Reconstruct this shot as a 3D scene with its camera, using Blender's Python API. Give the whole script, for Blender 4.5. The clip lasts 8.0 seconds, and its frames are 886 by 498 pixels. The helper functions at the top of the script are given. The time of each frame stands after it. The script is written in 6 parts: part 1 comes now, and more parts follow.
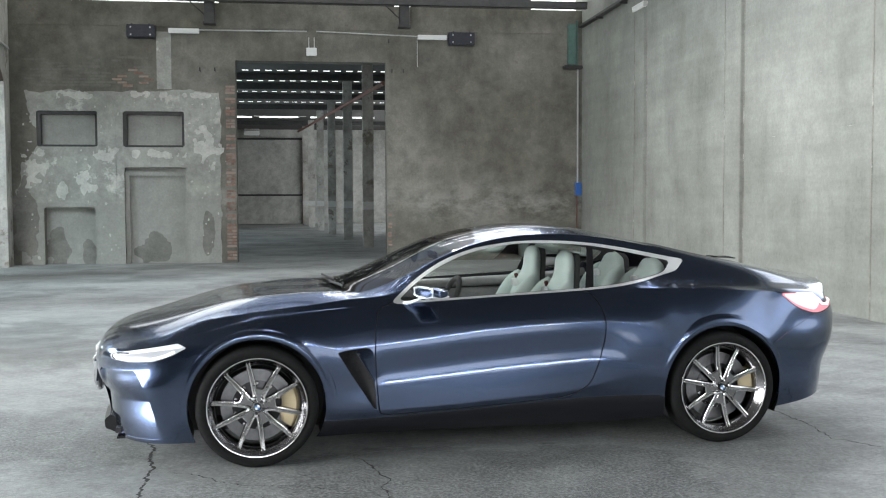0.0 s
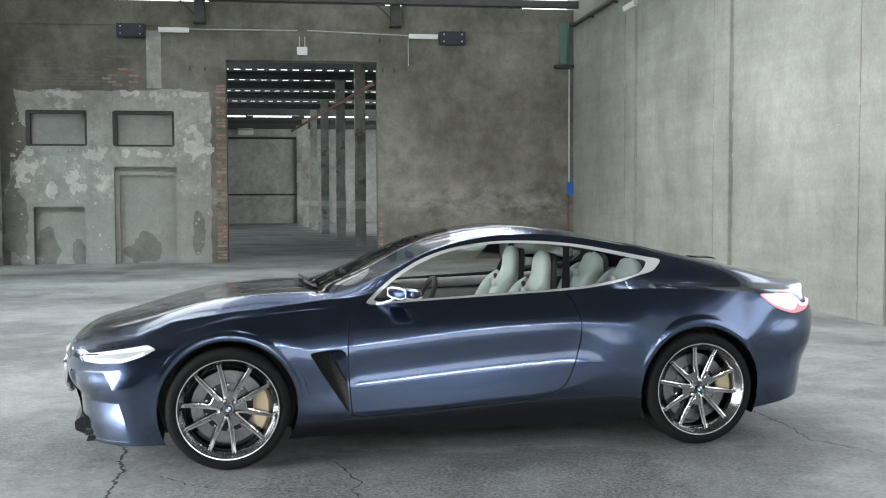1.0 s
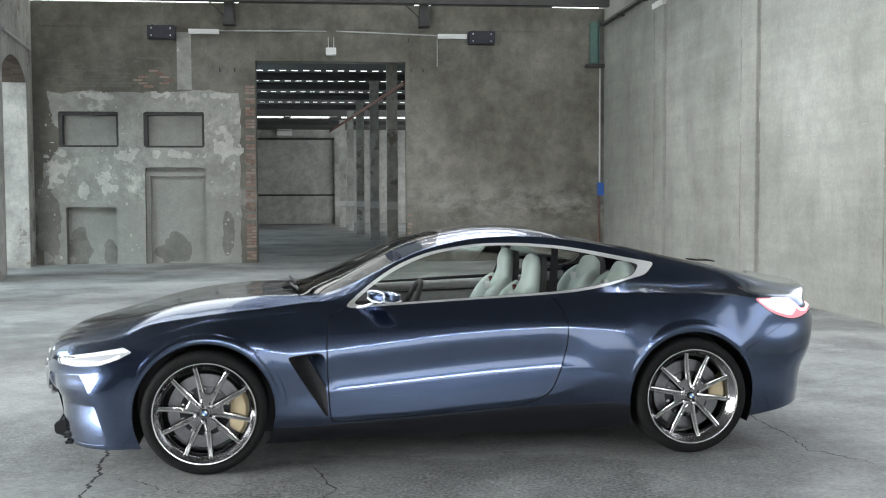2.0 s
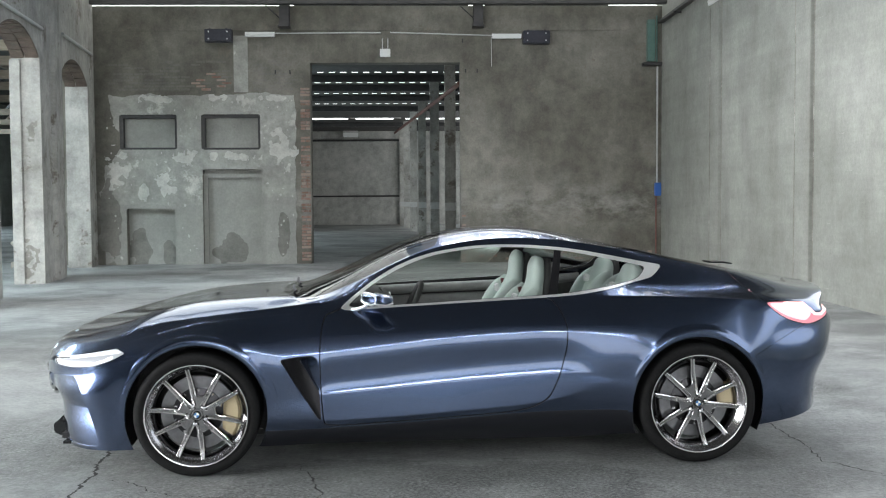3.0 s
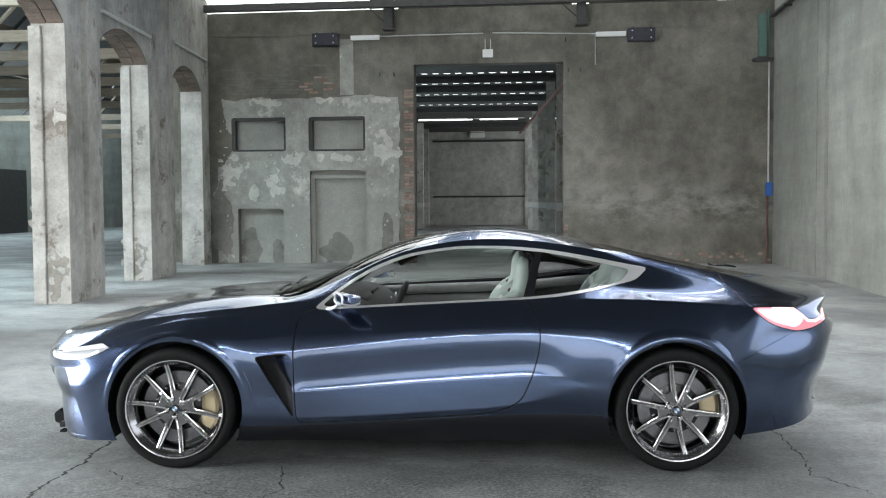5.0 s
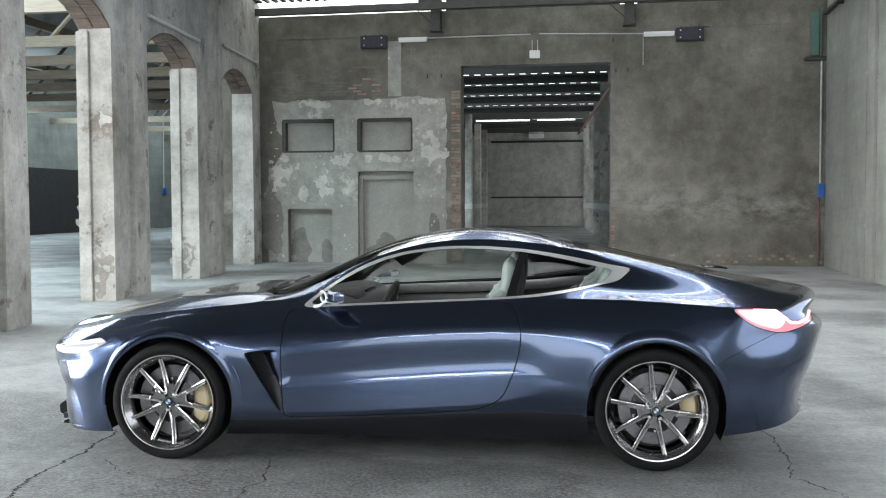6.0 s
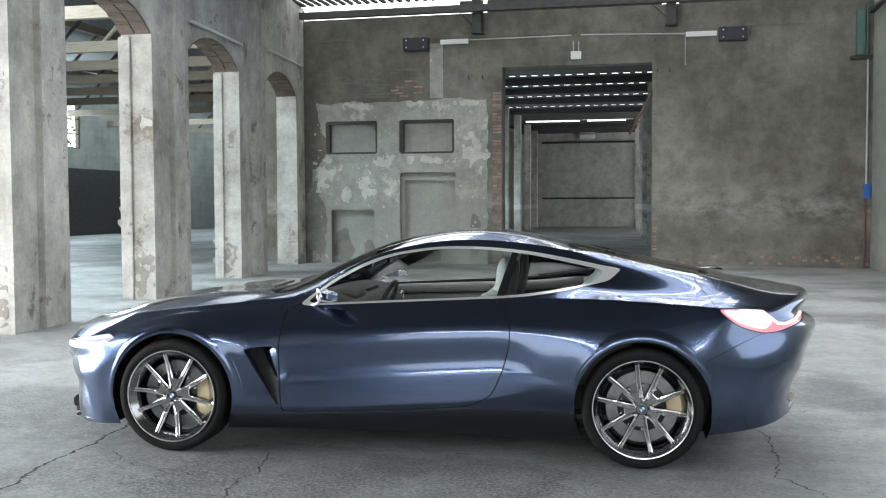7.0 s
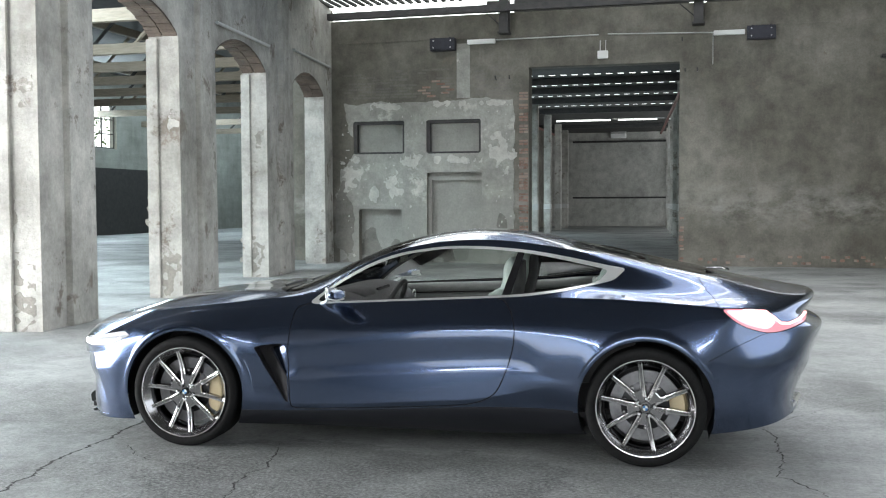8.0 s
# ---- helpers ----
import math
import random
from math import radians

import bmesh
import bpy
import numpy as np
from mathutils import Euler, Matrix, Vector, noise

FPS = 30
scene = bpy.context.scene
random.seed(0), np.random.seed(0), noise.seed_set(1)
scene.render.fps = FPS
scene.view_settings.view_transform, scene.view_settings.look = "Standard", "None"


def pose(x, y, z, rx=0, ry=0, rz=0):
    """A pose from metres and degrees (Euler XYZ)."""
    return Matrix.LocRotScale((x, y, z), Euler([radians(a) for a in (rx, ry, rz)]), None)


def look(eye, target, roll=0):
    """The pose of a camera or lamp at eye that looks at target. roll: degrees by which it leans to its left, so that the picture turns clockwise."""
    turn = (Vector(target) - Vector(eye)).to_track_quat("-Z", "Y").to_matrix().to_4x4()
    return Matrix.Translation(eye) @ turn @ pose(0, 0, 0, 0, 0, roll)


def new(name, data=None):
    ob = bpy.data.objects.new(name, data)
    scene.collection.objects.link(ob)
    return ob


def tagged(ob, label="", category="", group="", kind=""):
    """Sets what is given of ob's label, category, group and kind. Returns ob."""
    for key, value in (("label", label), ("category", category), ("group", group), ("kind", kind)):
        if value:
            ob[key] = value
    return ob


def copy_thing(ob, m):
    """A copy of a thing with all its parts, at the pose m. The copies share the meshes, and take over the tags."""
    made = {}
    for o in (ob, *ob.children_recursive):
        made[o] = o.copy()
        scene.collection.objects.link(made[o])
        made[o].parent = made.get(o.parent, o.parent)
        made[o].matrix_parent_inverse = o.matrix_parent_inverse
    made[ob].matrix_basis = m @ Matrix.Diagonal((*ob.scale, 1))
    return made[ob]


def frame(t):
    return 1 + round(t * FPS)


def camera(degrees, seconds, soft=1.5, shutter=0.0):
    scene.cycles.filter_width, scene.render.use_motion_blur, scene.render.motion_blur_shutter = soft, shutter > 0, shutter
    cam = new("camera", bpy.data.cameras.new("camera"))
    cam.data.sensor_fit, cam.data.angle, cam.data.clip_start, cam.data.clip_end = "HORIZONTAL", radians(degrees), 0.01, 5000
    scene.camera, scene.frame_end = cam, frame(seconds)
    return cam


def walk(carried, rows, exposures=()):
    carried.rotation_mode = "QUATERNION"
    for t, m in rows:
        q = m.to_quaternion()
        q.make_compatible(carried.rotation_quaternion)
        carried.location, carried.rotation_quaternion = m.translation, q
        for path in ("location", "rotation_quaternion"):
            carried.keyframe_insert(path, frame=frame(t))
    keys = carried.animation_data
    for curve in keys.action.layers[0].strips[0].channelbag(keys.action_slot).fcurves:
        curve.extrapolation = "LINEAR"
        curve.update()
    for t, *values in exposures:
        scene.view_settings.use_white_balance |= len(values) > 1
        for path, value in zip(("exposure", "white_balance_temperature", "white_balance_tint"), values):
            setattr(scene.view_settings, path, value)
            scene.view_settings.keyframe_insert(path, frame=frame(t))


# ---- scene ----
cam = camera(47.0, 8.0, soft=1.1)
PATH = [
    (0, (0.273, -5.782, 1.507), (0.542, -3.803, 1.41), -0.2),
    (0.5, (0.308, -5.778, 1.51), (0.584, -3.8, 1.412), -0.2),
    (1, (0.411, -5.744, 1.508), (0.687, -3.765, 1.41), -0.2),
    (1.5, (0.568, -5.707, 1.511), (0.824, -3.725, 1.414), -0.2),
    (2, (0.775, -5.665, 1.513), (0.967, -3.676, 1.416), -0.2),
    (3.5, (1.448, -5.559, 1.51), (1.424, -3.561, 1.416), -0.3),
    (4, (1.692, -5.548, 1.513), (1.59, -3.553, 1.419), -0.2),
    (4.5, (1.919, -5.543, 1.512), (1.757, -3.552, 1.418), -0.3),
    (6, (2.64, -5.591, 1.509), (2.289, -3.624, 1.418), -0.2),
    (6.5, (2.842, -5.618, 1.511), (2.436, -3.662, 1.42), -0.2),
    (7, (3.037, -5.657, 1.511), (2.578, -3.713, 1.422), -0.2),
    (7.5, (3.152, -5.679, 1.514), (2.655, -3.744, 1.424), -0.2),
    (8, (3.212, -5.697, 1.516), (2.69, -3.768, 1.426), -0.2),
]
walk(cam, [(t, look(eye, target, roll)) for t, eye, target, roll in PATH],
     [(0, 0.17), (2, 0.17), (3.5, 0.09), (4.5, 0.06), (6, 0.11), (7, 0.16), (8, 0.19)])

# ---- light ----
world = bpy.data.worlds.new("sky")
scene.world = world
world.use_nodes = True
wn = world.node_tree.nodes
sky = wn.new("ShaderNodeTexSky")
sky.sky_type, sky.sun_disc = "NISHITA", False
sky.sun_elevation, sky.sun_rotation = radians(48), radians(-120)
world.node_tree.links.new(sky.outputs[0], wn["Background"].inputs[0])
wn["Background"].inputs[1].default_value = 0.12


def area(name, m, sx, sy, watts, color=(1, 1, 1)):
    d = bpy.data.lights.new(name, "AREA")
    d.shape, d.size, d.size_y, d.energy, d.color = "RECTANGLE", sx, sy, watts, color
    ob = new(name, d)
    ob.matrix_world = m
    return ob


DAY = (0.97, 0.99, 1.02)
COOL = (0.78, 0.96, 1.06)
ROOF_Z = 6.5
# unseen roof lamps across the hall, added for the car's reflections: wide panels, dim in the west and brighter in the
# east, and narrow strips: (from x, to x, y, depth, watts)
ROOF_PANELS = [(-4.6, 0.6, 9.3, 10.4, 65), (0.6, 4.7, 7.8, 13.4, 285)]
ROOF_STRIPS = [(-4.6, 5.6, 2.9, 0.07, 140), (-4.6, 5.6, 4.5, 0.07, 45), *((0.6, 4.7, y, 0.12, 66) for y in (6.4, 8.4, 10.6, 13.0))]
for x0, x1, sy, sw, watts in ROOF_PANELS + ROOF_STRIPS:
    lamp = area("skylight_lamp", pose((x0 + x1) / 2, sy, ROOF_Z + (0.14 if sw > 1 else 0.1)), x1 - x0, sw, watts, DAY)
    lamp.data.spread = radians(150 if sw > 0.1 else 180)
# the strip of translucent sheets next to the end wall
area("eaves_lamp", pose(0.35, 18.0, ROOF_Z - 0.02), 13.4, 1.3, 45, DAY)
# unseen lamps added in the south wall, high and low, for the flank's highlights
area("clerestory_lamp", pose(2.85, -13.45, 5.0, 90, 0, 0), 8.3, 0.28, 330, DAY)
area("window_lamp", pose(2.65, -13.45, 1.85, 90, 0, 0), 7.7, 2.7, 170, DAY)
# daylight through the wide loading door
area("loading_door_lamp", look((-9.3, -1.2, 2.35), (-4.0, 1.6, 2.0)), 10.6, 4.5, 2300, DAY)
# unseen fill lamp added in the east wall for floor and rear quarter
area("side_window_lamp", pose(7.3, -0.3, 3.5, 0, 90, 0), 3.8, 11.4, 310, DAY)
# fill lamps added under the aisle roof for piers, floor and west wall
area("aisle_roof_lamp", pose(-14.0, 9.1, 7.9), 8.0, 8.0, 3100, COOL)
area("aisle_slot_lamp", pose(-22.5, 46.0, 7.95), 1.6, 22.0, 900, COOL)
# daylight through the aisle's outer windows
area("aisle_window_lamp", pose(-25.85, 37.0, 5.35, 0, -90, 0), 2.1, 5.0, 900, COOL)
# fill lamps added at the back hall's sides, hidden from the opening
area("back_hall_lamp", pose(-7.2, 34.5, 1.8, 0, -90, 0), 2.6, 21.0, 680, COOL)
area("back_hall_lamp", pose(7.3, 49.0, 2.4, 0, 90, 0), 4.0, 18.0, 850, DAY)


# ---- materials ----
def mat(name, color=(0.5, 0.5, 0.5), rough=0.5, metal=0.0, coat=0.0, emit=None, strength=0.0):
    m = bpy.data.materials.new(name)
    m.use_nodes = True
    b = m.node_tree.nodes["Principled BSDF"]
    b.inputs["Base Color"].default_value = (*color, 1)
    b.inputs["Roughness"].default_value = rough
    b.inputs["Metallic"].default_value = metal
    b.inputs["Coat Weight"].default_value = coat
    b.inputs["Coat Roughness"].default_value = 0.03
    if emit:
        b.inputs["Emission Color"].default_value = (*emit, 1)
        b.inputs["Emission Strength"].default_value = strength
    return m


class Nodes:
    """Short hand for one material's node tree."""

    def __init__(self, m):
        self.t = m.node_tree
        self.b = self.t.nodes["Principled BSDF"]
        self.pos = self.t.nodes.new("ShaderNodeNewGeometry").outputs["Position"]

    def link(self, a, b):
        self.t.links.new(a, b)

    def noise(self, scale, detail=6, rough=0.6, stretch=(1, 1, 1), vec=None):
        mp = self.t.nodes.new("ShaderNodeMapping")
        mp.inputs["Scale"].default_value = stretch
        self.link(vec or self.pos, mp.inputs["Vector"])
        n = self.t.nodes.new("ShaderNodeTexNoise")
        n.inputs["Scale"].default_value, n.inputs["Detail"].default_value, n.inputs["Roughness"].default_value = scale, detail, rough
        self.link(mp.outputs[0], n.inputs["Vector"])
        return n.outputs["Fac"]

    def ramp(self, fac, stops):
        r = self.t.nodes.new("ShaderNodeValToRGB")
        e = r.color_ramp.elements
        while len(e) < len(stops):
            e.new(0.5)
        for el, (p, c) in zip(e, stops):
            el.position = p
            el.color = (*c, 1) if len(c) == 3 else c
        self.link(fac, r.inputs[0])
        return r.outputs[0]

    def mix(self, fac, a, b, mode="MIX"):
        n = self.t.nodes.new("ShaderNodeMix")
        n.data_type, n.blend_type = "RGBA", mode
        for sock, v in ((n.inputs[0], fac), (n.inputs[6], a), (n.inputs[7], b)):
            if isinstance(v, (int, float)):
                sock.default_value = v
            elif isinstance(v, tuple):
                sock.default_value = (*v, 1)
            else:
                self.link(v, sock)
        return n.outputs[2]

    def bump(self, height, strength, dist=0.02):
        n = self.t.nodes.new("ShaderNodeBump")
        n.inputs["Strength"].default_value, n.inputs["Distance"].default_value = strength, dist
        self.link(height, n.inputs["Height"])
        self.link(n.outputs[0], self.b.inputs["Normal"])


def g(v):
    return (v, v, v)


def plaster(name, dark, light, patch, streak=0.5, rough=0.85, bump=0.35, patch_at=0.62, blot=0.75):
    """Old wall render: broad stains, vertical runs, bare patches and fine grain."""
    m = mat(name, light, rough)
    n = Nodes(m)
    broad = n.ramp(n.noise(0.45, 8, 0.65), [(0.3, dark), (0.7, light)])
    warp = n.noise(1.1, 4, 0.6)
    runs = n.ramp(n.noise(1.1, 8, 0.72, (1.3, 1.3, 0.14)), [(0.36, g(0.62)), (0.62, g(1.0))])
    runs = n.mix(n.ramp(warp, [(0.42, g(0)), (0.62, g(1))]), g(0.95), runs)
    col = n.mix(streak, broad, n.mix(1.0, broad, runs, "MULTIPLY"))
    spots = n.noise(1.3, 10, 0.72)
    col = n.mix(n.ramp(spots, [(patch_at, g(0)), (patch_at + 0.05, g(1))]), col, patch)
    blots = n.ramp(n.noise(2.4, 9, 0.75), [(0.36, g(0.62)), (0.60, g(1.08))])
    col = n.mix(blot, col, n.mix(1.0, col, blots, "MULTIPLY"))
    fine = n.noise(22, 6, 0.7)
    col = n.mix(0.35, col, n.mix(1.0, col, n.ramp(fine, [(0.3, g(0.55)), (0.7, g(1.15))]), "MULTIPLY"))
    n.link(col, n.b.inputs["Base Color"])
    n.bump(n.mix(0.5, fine, spots), bump, 0.03)
    return m


def tide_marks(m):
    """Pale salt bands left by damp, about man-high."""
    n = Nodes(m)
    col = n.b.inputs["Base Color"].links[0].from_socket
    xyz = n.t.nodes.new("ShaderNodeSeparateXYZ")
    n.link(n.pos, xyz.inputs[0])
    ad = n.t.nodes.new("ShaderNodeMath")
    ad.operation, ad.inputs[1].default_value = "MULTIPLY_ADD", 0.10
    n.link(xyz.outputs[2], ad.inputs[0])
    warp = n.t.nodes.new("ShaderNodeMath")
    warp.operation, warp.inputs[1].default_value = "MULTIPLY", 0.10
    n.link(n.noise(0.5, 5, 0.6), warp.inputs[0])
    n.link(warp.outputs[0], ad.inputs[2])
    band = n.ramp(ad.outputs[0], [(0.12, g(0)), (0.19, g(1)), (0.275, g(0))])
    blot = n.ramp(n.noise(1.7, 10, 0.74, (0.8, 0.8, 1.3)), [(0.42, g(0)), (0.68, g(0.7))])
    n.link(n.mix(n.mix(1.0, band, blot, "MULTIPLY"), col, (0.44, 0.435, 0.40)), n.b.inputs["Base Color"])
    return m


def board_marks(m):
    """Faint lying bands of the casting boards and pale scrapes along them."""
    n = Nodes(m)
    col = n.b.inputs["Base Color"].links[0].from_socket
    bands = n.ramp(n.noise(1.0, 8, 0.7, (0.2, 0.2, 2.4)), [(0.34, g(0.80)), (0.66, g(1.10))])
    col = n.mix(0.75, col, n.mix(1.0, col, bands, "MULTIPLY"))
    scrape = n.ramp(n.noise(2.6, 9, 0.78, (0.5, 0.5, 7.0)), [(0.655, g(0)), (0.69, g(0.55))])
    n.link(n.mix(scrape, col, (0.50, 0.50, 0.46)), n.b.inputs["Base Color"])
    return m


M_WALL = plaster("wall_render", (0.105, 0.098, 0.076), (0.29, 0.277, 0.238), (0.185, 0.165, 0.135), 0.85, 0.85, 0.5, 0.60)
tide_marks(M_WALL)
M_CONC = plaster("cast_concrete", (0.245, 0.250, 0.222), (0.39, 0.399, 0.363), (0.325, 0.333, 0.301), 0.6, 0.8, 0.3, 0.66, 0.3)
board_marks(M_CONC)
M_OLD = plaster("flaking_plaster", (0.31, 0.31, 0.275), (0.46, 0.46, 0.42), (0.58, 0.58, 0.53), 0.25, 0.85, 0.5, 0.57)
M_HALL = plaster("back_hall_render", (0.40, 0.405, 0.37), (0.54, 0.54, 0.50), (0.46, 0.46, 0.42), 0.5, 0.85, 0.2, 0.66)
M_NICHE = plaster("niche_render", (0.30, 0.30, 0.27), (0.40, 0.40, 0.365), (0.22, 0.216, 0.195), 0.4, 0.85, 0.2, 0.68, 0.35)
M_PIER = plaster("pier_render", (0.28, 0.27, 0.24), (0.64, 0.632, 0.585), (0.21, 0.185, 0.155), 0.85, 0.85, 0.8, 0.585)


def brick_mat():
    m = mat("old_brick", (0.3, 0.15, 0.1), 0.9)
    n = Nodes(m)
    oi = m.node_tree.nodes.new("ShaderNodeObjectInfo")
    tone = n.ramp(oi.outputs["Random"], [(0.0, (0.17, 0.10, 0.078)), (0.5, (0.26, 0.15, 0.115)), (1.0, (0.34, 0.26, 0.215))])
    dirt = n.noise(9, 8, 0.7)
    n.link(n.mix(n.ramp(dirt, [(0.45, g(0)), (0.65, g(0.8))]), tone, (0.30, 0.28, 0.25)), n.b.inputs["Base Color"])
    n.bump(n.noise(30, 6, 0.7), 0.5, 0.01)
    return m


M_BRICK = brick_mat()
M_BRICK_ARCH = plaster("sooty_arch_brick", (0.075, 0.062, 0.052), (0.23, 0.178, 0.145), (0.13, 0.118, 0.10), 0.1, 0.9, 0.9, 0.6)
M_BRICK_GREY = plaster("limewashed_brick", (0.15, 0.142, 0.122), (0.25, 0.238, 0.212), (0.18, 0.165, 0.145), 0.1)


def floor_mat():
    m = mat("worn_concrete_floor", (0.4, 0.4, 0.4), 0.6)
    n = Nodes(m)
    broad = n.ramp(n.noise(0.30, 10, 0.66), [(0.34, (0.30, 0.318, 0.308)), (0.60, (0.45, 0.466, 0.452))])
    mid = n.ramp(n.noise(1.7, 12, 0.76), [(0.36, g(0.50)), (0.60, g(1.05))])
    col = n.mix(0.38, broad, n.mix(1.0, broad, mid, "MULTIPLY"))
    flecks = n.ramp(n.noise(7, 12, 0.82), [(0.36, g(0.55)), (0.60, g(1.1))])
    col = n.mix(0.6, col, n.mix(1.0, col, flecks, "MULTIPLY"))
    fine = n.noise(34, 8, 0.75)
    col = n.mix(0.7, col, n.mix(1.0, col, n.ramp(fine, [(0.32, g(0.45)), (0.62, g(1.1))]), "MULTIPLY"))
    grit = n.noise(140, 3, 0.6)
    col = n.mix(0.35, col, n.mix(1.0, col, n.ramp(grit, [(0.35, g(0.6)), (0.65, g(1.1))]), "MULTIPLY"))
    n.link(col, n.b.inputs["Base Color"])
    n.link(n.ramp(n.noise(0.7, 8, 0.65), [(0.3, g(0.38)), (0.7, g(0.75))]), n.b.inputs["Roughness"])
    rough_patch = n.ramp(n.noise(0.55, 6, 0.6), [(0.46, g(0)), (0.58, g(1))])
    pits = n.ramp(n.noise(48, 10, 0.82), [(0.40, g(0.25)), (0.58, g(1))])
    col = n.mix(rough_patch, col, n.mix(0.8, col, n.mix(1.0, col, pits, "MULTIPLY")))
    # the rough worn stretch beside the parked car, with the car's shadow darkened into it
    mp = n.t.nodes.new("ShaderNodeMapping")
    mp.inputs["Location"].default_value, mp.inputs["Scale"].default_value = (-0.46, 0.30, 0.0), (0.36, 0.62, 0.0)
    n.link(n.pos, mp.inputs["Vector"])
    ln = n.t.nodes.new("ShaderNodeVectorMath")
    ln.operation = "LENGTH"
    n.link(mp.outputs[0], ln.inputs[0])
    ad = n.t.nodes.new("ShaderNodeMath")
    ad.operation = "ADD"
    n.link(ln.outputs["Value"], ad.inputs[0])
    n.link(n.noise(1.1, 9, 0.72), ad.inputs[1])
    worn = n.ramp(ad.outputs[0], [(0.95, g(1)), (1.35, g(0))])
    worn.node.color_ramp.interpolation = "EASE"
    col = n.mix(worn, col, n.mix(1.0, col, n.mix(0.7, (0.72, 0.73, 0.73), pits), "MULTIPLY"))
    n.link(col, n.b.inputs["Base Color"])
    n.bump(n.mix(0.5, fine, n.mix(rough_patch, grit, pits)), 0.8, 0.02)
    return m


M_FLOOR = floor_mat()


def grained(name, c1, c2, scale, rough=0.7, metal=0.0, stretch=(1, 1, 1), bump=0.2):
    m = mat(name, c1, rough, metal)
    n = Nodes(m)
    f = n.noise(scale, 8, 0.65, stretch)
    n.link(n.ramp(f, [(0.3, c1), (0.7, c2)]), n.b.inputs["Base Color"])
    n.bump(f, bump, 0.01)
    return m


M_STEEL = grained("dark_painted_steel", (0.025, 0.025, 0.026), (0.055, 0.052, 0.05), 6, 0.55)
M_RUST = grained("rusty_pipe", (0.12, 0.06, 0.045), (0.22, 0.10, 0.08), 5, 0.7)
M_ROOF = grained("roof_sheet", (0.03, 0.03, 0.03), (0.07, 0.068, 0.062), 4, 0.8)
M_TIMBER = grained("pale_timber", (0.22, 0.185, 0.14), (0.34, 0.29, 0.23), 3, 0.75, 0, (1, 8, 8))
M_WHITE = mat("white_enamel", (0.78, 0.79, 0.77), 0.45)
M_GREY_PVC = grained("grey_conduit", (0.42, 0.43, 0.42), (0.52, 0.53, 0.51), 9, 0.5)
M_BLUE_BOX = mat("blue_plastic", (0.03, 0.12, 0.40), 0.4)
M_GREEN_BOX = grained("green_painted_steel", (0.07, 0.14, 0.12), (0.11, 0.19, 0.16), 8, 0.5)
M_CRACK = grained("crack_dirt", (0.035, 0.035, 0.034), (0.07, 0.07, 0.066), 20, 0.95)
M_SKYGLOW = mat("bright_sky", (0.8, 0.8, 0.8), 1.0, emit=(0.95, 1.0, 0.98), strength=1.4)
M_LEAF = grained("tree_leaf", (0.04, 0.08, 0.02), (0.10, 0.15, 0.05), 5, 0.6)


def paint():
    m = mat("metallic_blue_paint", (0.06, 0.085, 0.16), 0.21, 1.0, 1.0)
    n = Nodes(m)
    flake = n.noise(900, 2, 0.5)
    n.b.inputs["Coat Roughness"].default_value = 0.06
    n.b.inputs["Coat IOR"].default_value = 1.52
    n.link(n.ramp(flake, [(0.3, (0.058, 0.083, 0.145)), (0.7, (0.085, 0.120, 0.203))]), n.b.inputs["Base Color"])
    return m


M_PAINT = paint()
M_CHROME = mat("satin_chrome", (0.88, 0.88, 0.87), 0.42, 1.0)
M_RIM = mat("polished_alloy", (0.80, 0.795, 0.79), 0.22, 1.0)
M_LIP = mat("smoked_rim_lip", (0.30, 0.297, 0.30), 0.17, 1.0)
M_BRIGHT = mat("bright_chrome", (0.9, 0.9, 0.9), 0.2, 1.0)
M_RIM_DARK = mat("dark_alloy", (0.06, 0.06, 0.063), 0.3, 0.9)
M_TYRE = grained("tyre_rubber", (0.006, 0.006, 0.006), (0.012, 0.012, 0.012), 60, 0.75)
M_TYRE.node_tree.nodes["Principled BSDF"].inputs["Specular IOR Level"].default_value = 0.2
M_BLACK = mat("black_plastic", (0.012, 0.012, 0.013), 0.5)
M_MESH = grained("black_mesh", (0.003, 0.003, 0.003), (0.05, 0.05, 0.055), 140, 0.4, 0.5, bump=0.8)
M_GLOSS_BLACK = mat("gloss_black", (0.008, 0.008, 0.009), 0.12, 0, 0.5)
M_SILL = mat("sill_shade_colour", (0.008, 0.009, 0.013), 0.45)
M_SEAM = mat("panel_gap", (0.004, 0.004, 0.005), 0.8)
M_DISC = grained("brake_disc_steel", (0.22, 0.22, 0.23), (0.30, 0.30, 0.31), 30, 0.32, 0.9)
M_GOLD = mat("gold_caliper", (0.62, 0.52, 0.33), 0.4, 0.3)
M_SEAT = grained("pale_leather", (0.47, 0.56, 0.52), (0.54, 0.62, 0.58), 18, 0.55)
M_TRIM_GREY = grained("grey_leather", (0.19, 0.19, 0.19), (0.25, 0.25, 0.245), 20, 0.55)
M_TRIM_DARK = grained("dark_leather", (0.03, 0.03, 0.032), (0.05, 0.05, 0.05), 20, 0.55)
M_RED = mat("red_buckle", (0.09, 0.012, 0.012), 0.4)
M_HEADLAMP = mat("lit_headlamp", (0.14, 0.145, 0.16), 0.22, emit=(0.88, 0.94, 1.0), strength=0.42)
M_GUIDE = mat("lit_light_guide", (0.9, 0.9, 0.9), 0.2, emit=(0.95, 0.98, 1.0), strength=2.4)
M_LAMP_GREY = mat("lamp_reflector", (0.70, 0.74, 0.80), 0.25, emit=(0.8, 0.87, 1.0), strength=0.28)
